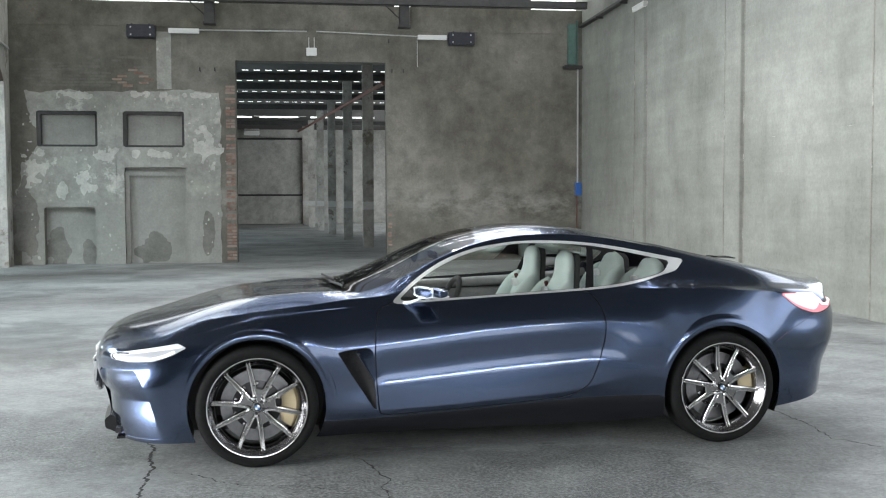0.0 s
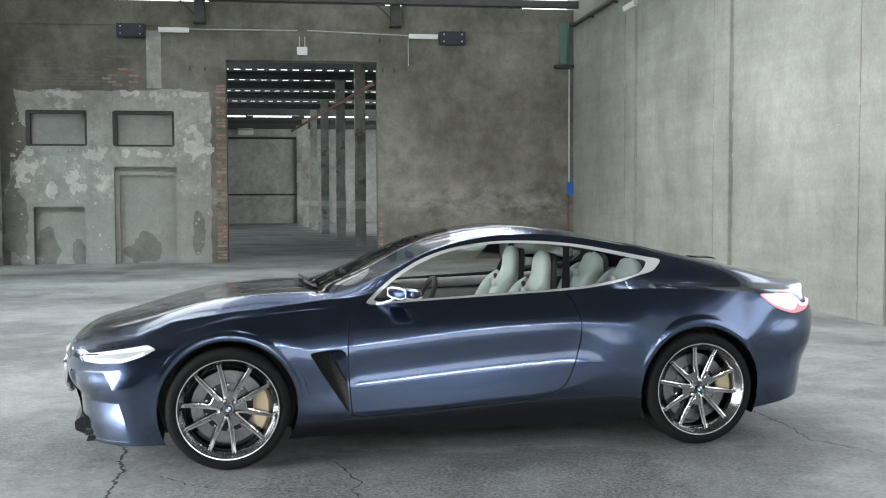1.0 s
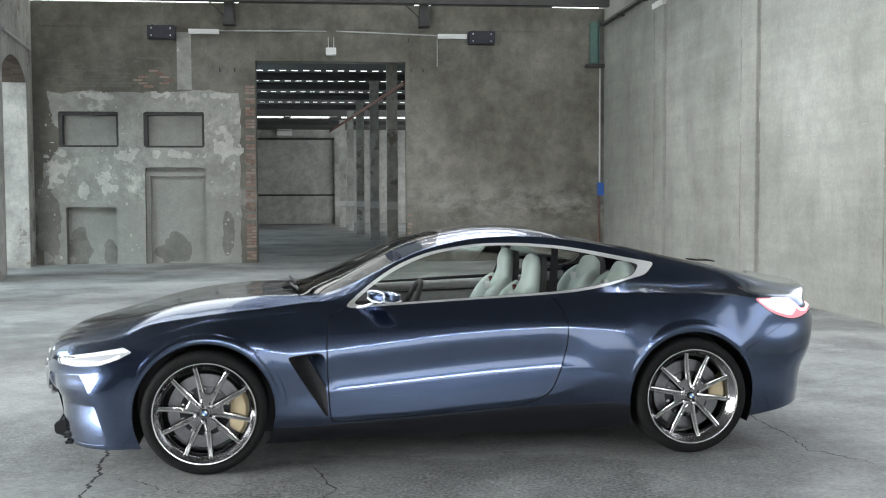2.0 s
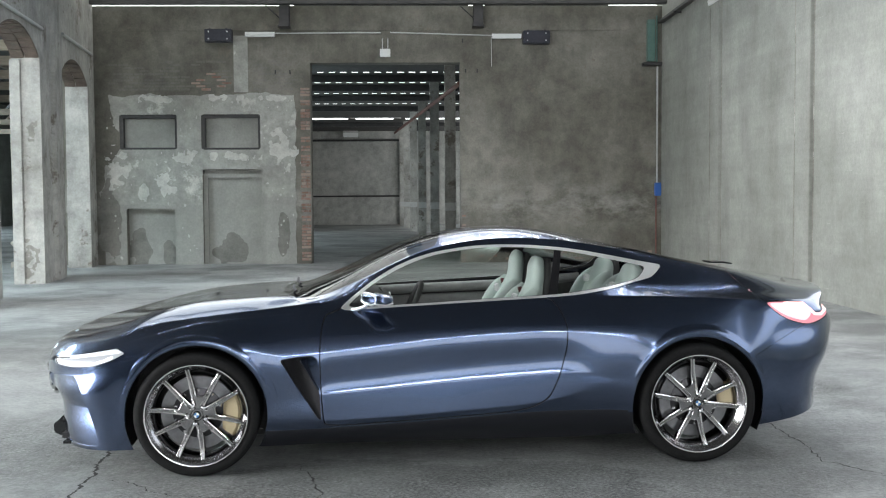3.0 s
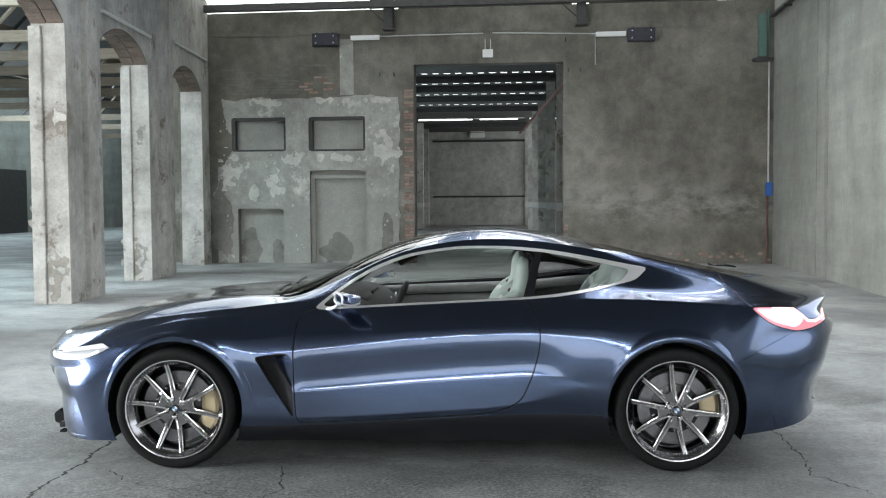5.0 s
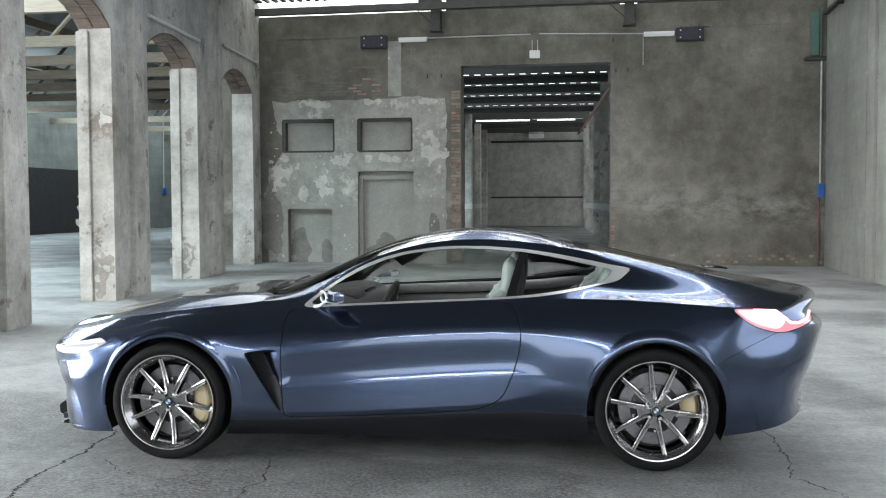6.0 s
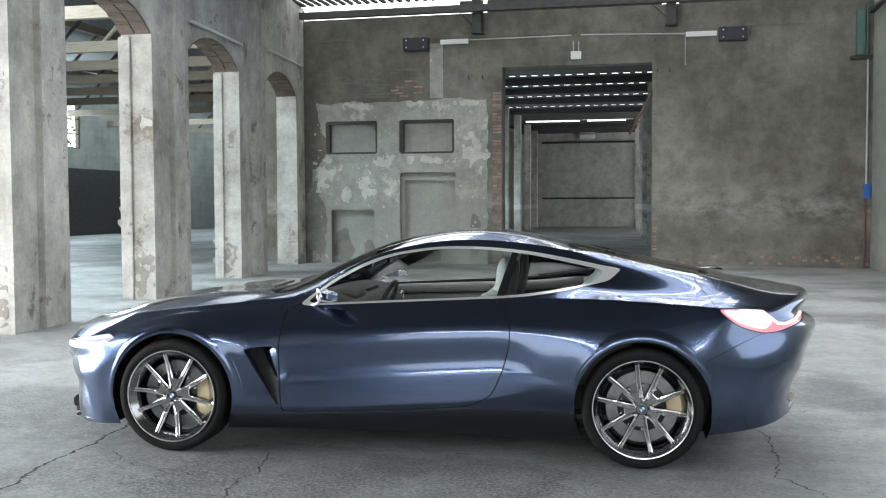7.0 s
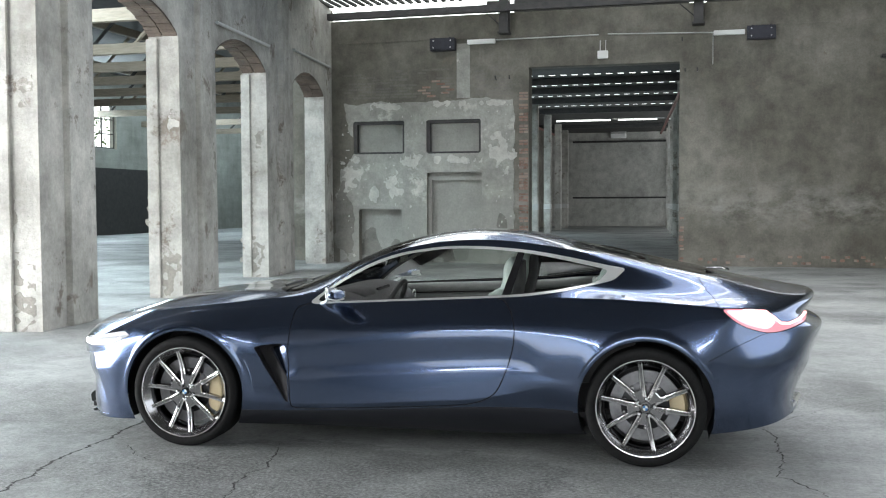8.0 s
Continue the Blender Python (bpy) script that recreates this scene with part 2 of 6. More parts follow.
M_TAIL = mat("lit_red_lens", (0.30, 0.05, 0.07), 0.15, 0, 0.6, emit=(1.0, 0.42, 0.50), strength=0.75)
M_TAIL_MID = mat("glowing_red_lens", (0.5, 0.1, 0.1), 0.2, 0, 0.5, emit=(1.0, 0.52, 0.58), strength=1.5)
M_TAIL_BAR = mat("glowing_light_bar", (0.8, 0.3, 0.3), 0.2, emit=(1.0, 0.50, 0.50), strength=2.6)
M_TAIL_HOT = mat("lit_tail_lamp", (0.8, 0.3, 0.3), 0.2, emit=(1.0, 0.78, 0.80), strength=2.6)


def glass(name, tint, rough=0.0, ior=1.5):
    m = mat(name, tint, rough)
    b = m.node_tree.nodes["Principled BSDF"]
    t = m.node_tree
    tr = t.nodes.new("ShaderNodeBsdfTransparent")
    tr.inputs[0].default_value = (*tint, 1)
    gl = t.nodes.new("ShaderNodeBsdfGlossy")
    gl.inputs["Roughness"].default_value = 0.02
    fr = t.nodes.new("ShaderNodeFresnel")
    fr.inputs[0].default_value = ior
    mx = t.nodes.new("ShaderNodeMixShader")
    t.links.new(fr.outputs[0], mx.inputs[0])
    t.links.new(tr.outputs[0], mx.inputs[1])
    t.links.new(gl.outputs[0], mx.inputs[2])
    t.links.new(mx.outputs[0], t.nodes["Material Output"].inputs[0])
    t.nodes.remove(b)
    return m


M_GLASS = glass("tinted_glass", (0.86, 0.88, 0.86))
M_WSCREEN = glass("windscreen_glass", (0.42, 0.40, 0.385), ior=1.25)
M_DARKGLASS = glass("dark_rear_glass", (0.06, 0.06, 0.065))


# ---- mesh helpers ----
def mesh_of(name, bm, smooth=False, angle=35):
    d = bpy.data.meshes.new(name)
    bm.normal_update()
    bm.to_mesh(d)
    bm.free()
    if smooth:
        d.polygons.foreach_set("use_smooth", [True] * len(d.polygons))
        d.set_sharp_from_angle(angle=radians(angle))
    return d


def put(name, bm, material, parent=None, label="", smooth=False, m=None, angle=35):
    """One mesh object from a bmesh (or ready mesh data), under a parent or on its own."""
    d = bm if isinstance(bm, bpy.types.Mesh) else mesh_of(name, bm, smooth, angle)
    if not d.materials:
        d.materials.append(material)
    ob = new(name, d)
    if parent is not None:
        ob.parent = parent
    if m is not None:
        ob.matrix_basis = m
    if label:
        tagged(ob, label)
    return ob


def empty(name, m=None):
    ob = new(name)
    ob.empty_display_size = 0.2
    if m is not None:
        ob.matrix_basis = m
    return ob


def box(bm, x0, x1, y0, y1, z0, z1, m=None):
    r = bmesh.ops.create_cube(bm, size=1, matrix=Matrix.LocRotScale(
        ((x0 + x1) / 2, (y0 + y1) / 2, (z0 + z1) / 2), None, (abs(x1 - x0), abs(y1 - y0), abs(z1 - z0))))
    if m is not None:
        bmesh.ops.transform(bm, matrix=m, verts=r["verts"])
    return r["verts"]


def boxes(*items, bevel=0.0):
    bm = bmesh.new()
    for it in items:
        box(bm, *it)
    if bevel:
        bmesh.ops.bevel(bm, geom=bm.edges[:], offset=bevel, segments=2, affect="EDGES")
    return bm


def rod(bm, a, b, r, n=10):
    a, b = Vector(a), Vector(b)
    q = (b - a).to_track_quat("Z", "Y").to_matrix().to_4x4()
    bmesh.ops.create_cone(bm, cap_ends=True, segments=n, radius1=r, radius2=r, depth=(b - a).length,
                          matrix=Matrix.Translation((a + b) / 2) @ q)
    return bm


def tube(pts, r, n=10, closed=False):
    """A round bar along a chain of points."""
    bm = bmesh.new()
    P = [Vector(p) for p in pts]
    rings = []
    for i, p in enumerate(P):
        a = P[i - 1] if (i or closed) else p
        b = P[(i + 1) % len(P)] if (i + 1 < len(P) or closed) else p
        d = (b - a).normalized()
        q = d.to_track_quat("Z", "Y").to_matrix()
        rings.append([bm.verts.new(p + q @ Vector((r * math.cos(k * math.tau / n), r * math.sin(k * math.tau / n), 0))) for k in range(n)])
    for i in range(len(P) - (0 if closed else 1)):
        A, B = rings[i], rings[(i + 1) % len(P)]
        for k in range(n):
            bm.faces.new((A[k], A[(k + 1) % n], B[(k + 1) % n], B[k]))
    if not closed:
        bm.faces.new(rings[0][::-1])
        bm.faces.new(rings[-1])
    return bm


def lathe(profile, n=64):
    """Turns (radius, y) pairs round the y axis."""
    bm = bmesh.new()
    rings = [[bm.verts.new((r * math.cos(k * math.tau / n), y, r * math.sin(k * math.tau / n))) for k in range(n)] for r, y in profile]
    for A, B in zip(rings, rings[1:]):
        for k in range(n):
            bm.faces.new((A[k], B[k], B[(k + 1) % n], A[(k + 1) % n]))
    return bm


def spline(T, P, q):
    """A natural cubic spline through P at T, read at q."""
    T, P, q = np.asarray(T, float), np.asarray(P, float), np.asarray(q, float)
    n, h = len(T), np.diff(T)
    A, R = np.eye(n), np.zeros_like(P)
    for i in range(1, n - 1):
        A[i, i - 1:i + 2] = h[i - 1], 2 * (h[i - 1] + h[i]), h[i]
        R[i] = 6 * ((P[i + 1] - P[i]) / h[i] - (P[i] - P[i - 1]) / h[i - 1])
    M = np.linalg.solve(A, R)
    i = np.clip(np.searchsorted(T, q) - 1, 0, n - 2)
    a, b, w = ((T[i + 1] - q) / h[i])[:, None], ((q - T[i]) / h[i])[:, None], (h[i] ** 2 / 6)[:, None]
    return a * P[i] + b * P[i + 1] + ((a ** 3 - a) * M[i] + (b ** 3 - b) * M[i + 1]) * w


def signed(pts, poly):
    """Signed distance of 2D points to a polygon; negative inside."""
    P, A = np.asarray(pts, float), np.asarray(poly, float)
    B = np.roll(A, -1, 0)
    best, inside = np.full(len(P), 1e9), np.zeros(len(P), bool)
    for a, b in zip(A, B):
        e = b - a
        t = np.clip(((P - a) @ e) / max(e @ e, 1e-12), 0, 1)
        best = np.minimum(best, np.linalg.norm(P - a - t[:, None] * e, axis=1))
        cross = (a[1] > P[:, 1]) != (b[1] > P[:, 1])
        xs = a[0] + (P[:, 1] - a[1]) * e[0] / (e[1] if abs(e[1]) > 1e-12 else 1e-12)
        inside ^= cross & (P[:, 0] < xs)
    return np.where(inside, -best, best)


class Sheet:
    """A surface as points and faces, which can be cut along the zero line of a function."""

    def __init__(self, V, faces):
        self.V, self.F = [tuple(v) for v in V], faces

    def cut(self, f):
        """Splits at f(points) = 0; gives the sheet inside (f < 0) and keeps the rest."""
        val = f(np.array(self.V))
        val = np.where(np.abs(val) < 1e-6, 1e-6, val)
        V, made, ins, out = self.V, {}, [], []
        for face in self.F:
            s = [val[i] < 0 for i in face]
            if all(s):
                ins.append(face)
            elif not any(s):
                out.append(face)
            else:
                a, b = [], []
                for k, i in enumerate(face):
                    j = face[(k + 1) % len(face)]
                    (a if s[k] else b).append(i)
                    if s[k] != s[(k + 1) % len(face)]:
                        key = (min(i, j), max(i, j))
                        if key not in made:
                            u = val[i] / (val[i] - val[j])
                            p, q = V[i], V[j]
                            made[key] = len(V)
                            V.append(tuple(p[d] + u * (q[d] - p[d]) for d in range(3)))
                        a.append(made[key])
                        b.append(made[key])
                if len(a) > 2:
                    ins.append(tuple(a))
                if len(b) > 2:
                    out.append(tuple(b))
        self.F = out
        return Sheet(V, ins)

    def bm(self, mirror=False, both=False, move=None, flip=False):
        used = sorted({i for f in self.F for i in f})
        at = {i: k for k, i in enumerate(used)}
        P = np.array([self.V[i] for i in used])
        if move is not None:
            P = move(P)
        bm = bmesh.new()
        for side in ((1, -1) if both else ((-1,) if mirror else (1,))):
            vs = [bm.verts.new((p[0], p[1] * side, p[2])) for p in P]
            for f in self.F:
                ids = [vs[at[i]] for i in f]
                try:
                    bm.faces.new(ids[::-1] if (side == 1) != flip else ids)
                except ValueError:
                    pass
        bmesh.ops.remove_doubles(bm, verts=bm.verts[:], dist=0.0002)
        return bm


def smooth01(x):
    x = np.clip(x, 0, 1)
    return x * x * (3 - 2 * x)


# ---- the hall ----
def slab(rect, holes, build):
    """Boxes that fill a rectangle (u0, u1, v0, v1) but for the holes; build(u0, u1, v0, v1) gives a box."""
    us = sorted({rect[0], rect[1], *(h[k] for h in holes for k in (0, 1))})
    vs = sorted({rect[2], rect[3], *(h[k] for h in holes for k in (2, 3))})
    bm = bmesh.new()
    for a, b in zip(us, us[1:]):
        run = None
        for c, d in zip(vs, vs[1:]):
            solid = not any(h[0] <= a and b <= h[1] and h[2] <= c and d <= h[3] for h in holes)
            if solid:
                run = (run[0], d) if run else (c, d)
            if run and (not solid or d == vs[-1]):
                box(bm, *build(a, b, *run))
                run = None
    return bm


def grid_sheet(x0, x1, z0, z1, step):
    nx, nz = max(2, round((x1 - x0) / step)), max(2, round((z1 - z0) / step))
    X, Z = np.meshgrid(np.linspace(x0, x1, nx + 1), np.linspace(z0, z1, nz + 1))
    V = np.c_[X.ravel(), np.zeros(X.size), Z.ravel()]
    F = [(r * (nx + 1) + c, r * (nx + 1) + c + 1, (r + 1) * (nx + 1) + c + 1, (r + 1) * (nx + 1) + c) for r in range(nz) for c in range(nx)]
    return Sheet(V, F)


def fuzz(P, scale, seed=0.0):
    return np.array([noise.fractal(Vector((p[0] * scale + seed, seed, p[2] * scale)), 1.0, 2.0, 5) for p in P])


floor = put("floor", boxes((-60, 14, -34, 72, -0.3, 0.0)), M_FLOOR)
tagged(floor, "worn grey concrete factory floor with cracks and stains", "floor", kind="structure")

WY = 19.23          # face of the end wall
WX = 7.20           # face of the side wall
RZ = 6.5            # underside of the roof
niches = [(-5.92, -4.54, 2.78, 3.62), (-3.96, -2.54, 2.77, 3.62), (-3.94, -2.51, 0.0, 2.30), (-5.78, -4.61, 0.0, 1.36)]
door_way = (-1.33, 2.29, 0.0, 4.85)
wall_n = put("wall_north", slab((-7.3, 7.5, 0.0, 6.2), niches + [door_way], lambda a, b, c, d: (a, b, WY, WY + 0.45, c, d)), M_WALL)
tagged(wall_n, "stained grey-brown rendered end wall with a wide opening", "wall", kind="structure")
for k, (a, b, c, d) in enumerate(niches):
    back = put("niche_panel", boxes((a - 0.02, b + 0.02, WY + 0.20, WY + 0.43, c, d + 0.02)), M_NICHE, wall_n, "grey render filling a walled-up opening")
# steel frames of the walled-up windows
for a, b, c, d in niches[:2]:
    for it in ((a, a + 0.08, c, d), (b - 0.06, b, c, d), (a + 0.08, b - 0.06, d - 0.08, d), (a + 0.08, b - 0.06, c, c + 0.05)):
        put("window_frame", boxes((it[0], it[1], WY + 0.03, WY + 0.195, it[2], it[3])), M_STEEL, wall_n)
# door lining and its shallow arch
a, b, c, d = niches[2]
for it in ((a, a + 0.10, 0.0, 2.10), (b - 0.06, b, 0.0, 2.10), (a, b, 2.10, 2.19)):
    put("door_lining", boxes((it[0], it[1], WY + 0.08, WY + 0.195, it[2], it[3])), M_NICHE, wall_n)
bm = bmesh.new()
for k in range(12):
    u = (k + 0.5) / 12
    zz = 2.30 + 0.10 * (1 - (2 * u - 1) ** 2)
    box(bm, a + (b - a) * k / 12, a + (b - a) * (k + 1) / 12, WY - 0.012, WY + 0.1, zz - 0.03, zz + 0.045)
put("door_arch", bm, M_NICHE, wall_n)

# lighter flaking plaster on the lower part of the end wall
sheet = grid_sheet(-6.42, -1.62, 0.0, 4.25, 0.06)
for a, b, c, d in niches:
    sheet.cut(lambda P, a=a, b=b, c=c, d=d: signed(P[:, [0, 2]], [(a, c - 0.1 if c == 0 else c), (b, c - 0.1 if c == 0 else c), (b, d), (a, d)]))
sheet.cut(lambda P: 4.10 + 0.11 * fuzz(P, 1.6) - P[:, 2])
sheet.cut(lambda P: -1.70 + 0.08 * fuzz(P, 2.3, 7.0) - P[:, 0])
sheet.cut(lambda P: -(P[:, 0] + 6.25 + 0.35 * fuzz(P, 0.9, 3.0) - 0.25 * (P[:, 2] > 2.4)) * -1)


def slab_from(sheet, y, thick):
    bm = sheet.bm()
    for v in bm.verts:
        v.co.y = y
    r = bmesh.ops.extrude_face_region(bm, geom=bm.faces[:])
    for v in r["geom"]:
        if isinstance(v, bmesh.types.BMVert):
            v.co.y = y + thick
    bmesh.ops.recalc_face_normals(bm, faces=bm.faces[:])
    return bm


put("plaster_coat", slab_from(sheet, WY - 0.025, 0.03), M_OLD, wall_n, "pale flaking plaster coat")
sheet = grid_sheet(-6.30, -1.72, 0.0, 1.62, 0.05)
for a, b, c, d in niches:
    sheet.cut(lambda P, a=a, b=b, c=c, d=d: signed(P[:, [0, 2]], [(a, c - 0.1 if c == 0 else c), (b, c - 0.1 if c == 0 else c), (b, d), (a, d)]))
sheet.cut(lambda P: np.where(P[:, 0] < -3.95, 1.45, 1.95) + 0.05 * fuzz(P, 2.2, 17.0) - P[:, 2])
put("lower_render", slab_from(sheet, WY - 0.034, 0.012), M_NICHE, wall_n, "smooth grey render low on the wall")
put("render_strip", boxes((-4.52, -4.12, WY - 0.036, WY + 0.0, 1.47, 4.08), bevel=0.006), M_OLD, wall_n)
M_FLAKE = plaster("bare_white_plaster", (0.50, 0.50, 0.46), (0.66, 0.66, 0.61), (0.45, 0.45, 0.41), 0.2)
for k, (fx, fz, fw, fh) in enumerate(((-2.0, 2.75, 0.42, 0.55), (-5.95, 2.35, 0.40, 0.55), (-4.85, 2.05, 0.30, 0.45), (-3.2, 2.62, 0.7, 0.12),
                                      (-4.4, 2.62, 0.35, 0.2), (-5.4, 1.75, 0.22, 0.22), (-5.0, 4.0, 0.5, 0.14), (-3.4, 4.0, 0.6, 0.10), (-2.2, 4.02, 0.4, 0.10))):
    sh = grid_sheet(fx - fw, fx + fw, fz - fh, fz + fh, 0.035)
    keep = sh.cut(lambda P: ((P[:, 0] - fx) / fw) ** 2 + ((P[:, 2] - fz) / fh) ** 2 - 0.40 + 1.5 * fuzz(P, 4.2, 11.0 + k))
    for a, b, c, d in niches:
        keep.cut(lambda P, a=a, b=b, c=c, d=d: signed(P[:, [0, 2]], [(a, c), (b, c), (b, d), (a, d)]))
    put("plaster_patch", slab_from(keep, WY - 0.041, 0.006), M_FLAKE, wall_n, "bare white plaster patch")
M_DAMP = plaster("damp_render", (0.19, 0.186, 0.165), (0.275, 0.27, 0.24), (0.20, 0.197, 0.175), 0.3)
for k, (fx, fz, fw, fh, fy) in enumerate(((-6.18, 1.0, .30, 1.25, -.040), (-2.0, .75, .16, .7, -.040), (-5.50, .35, .35, .55, .192), (-3.35, .35, .45, .45, .192), (-4.8, .25, .2, .4, .192))):
    sh = grid_sheet(fx - fw, fx + fw, max(0.0, fz - fh), fz + fh, 0.035)
    keep = sh.cut(lambda P: ((P[:, 0] - fx) / fw) ** 2 + ((P[:, 2] - fz) / fh) ** 2 - 0.7 + 0.7 * fuzz(P, 2.6, 31.0 + k))
    if fy < 0:
        for a, b, c, d in niches:
            keep.cut(lambda P, a=a, b=b, c=c, d=d: signed(P[:, [0, 2]], [(a, c), (b, c), (b, d), (a, d)]))
    put("damp_stain", slab_from(keep, WY + fy, 0.005), M_DAMP, wall_n, "dark damp stain in the render")
# pale vertical repair below the loudspeaker box
put("render_strip", boxes((-3.16, -2.82, WY - 0.012, WY + 0.02, 4.15, 5.50)), M_OLD, wall_n, "pale strip of newer render")
# a band of render at the head of the wall, set a little proud
put("wall_head", boxes((-6.4, 7.18, WY - 0.02, WY + 0.05, 5.62, 6.2)), M_WALL, wall_n, "paler concrete ring beam at the wall head")

M_RUBBLE = plaster("bare_rubble", (0.19, 0.18, 0.155), (0.36, 0.345, 0.305), (0.46, 0.445, 0.41), 0.2, 0.9, 1.0, 0.56)
# side wall of cast panels with shallow pilasters
# its opening lies out of sight and holds the added fill lamp
wall_e = put("wall_east", slab((-33.0, WY + 0.5, 0.0, RZ + 0.2), [(-6.0, 5.4, 1.6, 5.4)], lambda a, b, c, d: (WX, WX + 0.3, a, b, c, d)), M_CONC)
tagged(wall_e, "pale streaked cast concrete side wall with panel joints", "wall", kind="structure")
for y0, y1 in ((14.36, 14.98), (9.70, 10.34), (5.30, 5.90)):
    put("pilaster", boxes((WX - 0.05, WX + 0.02, y0, y1, 0.0, RZ), bevel=0.008), M_CONC, wall_e)
for y0, x0 in ((14.33, 0.006), (14.955, 0.056), (9.67, 0.006), (10.315, 0.056), (5.27, 0.006), (5.875, 0.056)):
    put("panel_joint", boxes((WX - x0, WX - x0 + 0.016, y0 - 0.012, y0 + 0.012, 0.0, RZ)), M_RUBBLE, wall_e, "dark joint between wall panels")
# unseen south wall, dark for the flank's reflections, open at the added lamps
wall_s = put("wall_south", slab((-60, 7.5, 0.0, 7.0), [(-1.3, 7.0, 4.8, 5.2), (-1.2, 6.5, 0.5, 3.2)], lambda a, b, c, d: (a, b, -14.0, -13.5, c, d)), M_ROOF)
tagged(wall_s, "unseen dark wall with openings for two added lamps", "wall", kind="structure")

# roof: sheets with long openings for light, purlins and main beams
holes = [(x0, x1, sy - sw / 2, sy + sw / 2) for x0, x1, sy, sw, _ in ROOF_PANELS + ROOF_STRIPS] + [(-6.4, 7.1, 17.0, 18.95)]
bm = slab((-7.6, 7.5, -33.0, 18.95), holes, lambda a, b, c, d: (a, b, c, d, RZ, RZ + 0.06))
n_rib = 64
for k in range(n_rib):
    x = -6.4 + 13.5 * k / n_rib
    box(bm, x, x + 0.085, 17.0, 18.95, RZ + 0.0, RZ + 0.05)
ceiling = put("ceiling", bm, M_ROOF)
tagged(ceiling, "dark corrugated factory roof with strips of daylight", "ceiling", kind="structure")
for y in (-8.0, 0.4, 6.0, 11.8, 16.6):
    tagged(put("roof_purlin", boxes((-7.4, WX, y - 0.08, y + 0.08, RZ - 0.22, RZ - 0.01)), M_STEEL), "dark steel purlin under the roof", "beam", kind="structure")
tagged(put("eaves_purlin", boxes((-6.6, WX, 18.74, 18.92, RZ - 0.33, RZ - 0.17)), M_STEEL), "dark steel purlin along the end wall", "beam", kind="structure")


def roof_post(x):
    """A steel stub on the wall head that carries the purlin, with its knee brace."""
    bm = bmesh.new()
    for it in ((-0.11, 0.11, -0.30, -0.27), (-0.11, 0.11, -0.03, 0.0), (-0.015, 0.015, -0.27, -0.03)):
        box(bm, x + it[0], x + it[1], WY + it[2] - 0.03, WY + it[3] - 0.03, 5.70, RZ)
    box(bm, x - 0.14, x + 0.14, WY - 0.36, WY + 0.02, 5.66, 5.70)
    rod(bm, (x - 0.62, WY - 0.2, 6.34), (x - 0.09, WY - 0.2, 5.86), 0.014)
    return tagged(put("roof_post", bm, M_STEEL), "dark steel stub post on the end wall", "post", "roof stub posts", "structure")


for x in (-1.90, 2.72):
    roof_post(x)
# bright sky above the slots and behind the gap at the wall head
sky_panel = put("backdrop_sky", boxes((-7.0, 7.4, 16.9, 20.6, 7.4, 7.45), (-7.0, 7.4, 20.6, 20.65, 5.6, 7.4)), M_SKYGLOW)
tagged(sky_panel, "bright overcast sky above the roof", "sky", kind="structure")
# the closed stretches of the gap under the roof
tagged(put("gap_board", boxes((-1.7, 2.5, WY + 0.02, WY + 0.1, 6.2, RZ + 0.02), (2.9, 5.9, WY + 0.02, WY + 0.1, 6.2, RZ + 0.02), (-2.4, -1.9, WY + 0.02, WY + 0.1, 6.24, RZ + 0.02)), M_ROOF),
       "dark boards closing the eaves gap", "board", kind="structure")


# ---- the arcade along the side aisle ----
AA = math.atan2(-0.1335, 1.0)                      # the arcade leans off the hall's axis
ARC = pose(-4.60, 5.05, 0, 0, 0, math.degrees(-AA))   # local y runs along it, x = 0 is its face to the hall
piers = [(-0.34, 1.08), (4.0, 5.66), (8.62, 10.58), (13.4, 14.25)]
SPRING, RISE, TH = 4.20, 0.40, 0.50
arcade = put("arcade_wall", boxes((-TH, 0.0, -17.0, -14.0, 0, RZ)), M_PIER, m=ARC)
tagged(arcade, "rough rendered arcade wall with brick arches", "wall", kind="structure")
for a, b in piers:
    bm = bmesh.new()
    box(bm, -TH, 0.0, a, b, 0.0, SPRING)
    for v in bm.verts:
        if v.co.z < 1:
            v.co.x += 0.012 * (1 if v.co.x > -0.3 else -1)
    put("pier", bm, M_PIER, arcade, "rendered brick pier, chipped near the floor")
    mid = (a + b) / 2
    if b < 13:
        put("pier_pilaster", boxes((-0.02, 0.09, mid - 0.12, mid + 0.42, 0.0, RZ), bevel=0.01), M_PIER, arcade)
        put("pier_rebate", boxes((-TH - 0.03, -TH + 0.16, a - 0.05, a + 0.03, 0.0, SPRING - 0.05), bevel=0.01), M_PIER, arcade)
SPAN = [(p[1], q[0]) for p, q in zip(piers, piers[1:])]
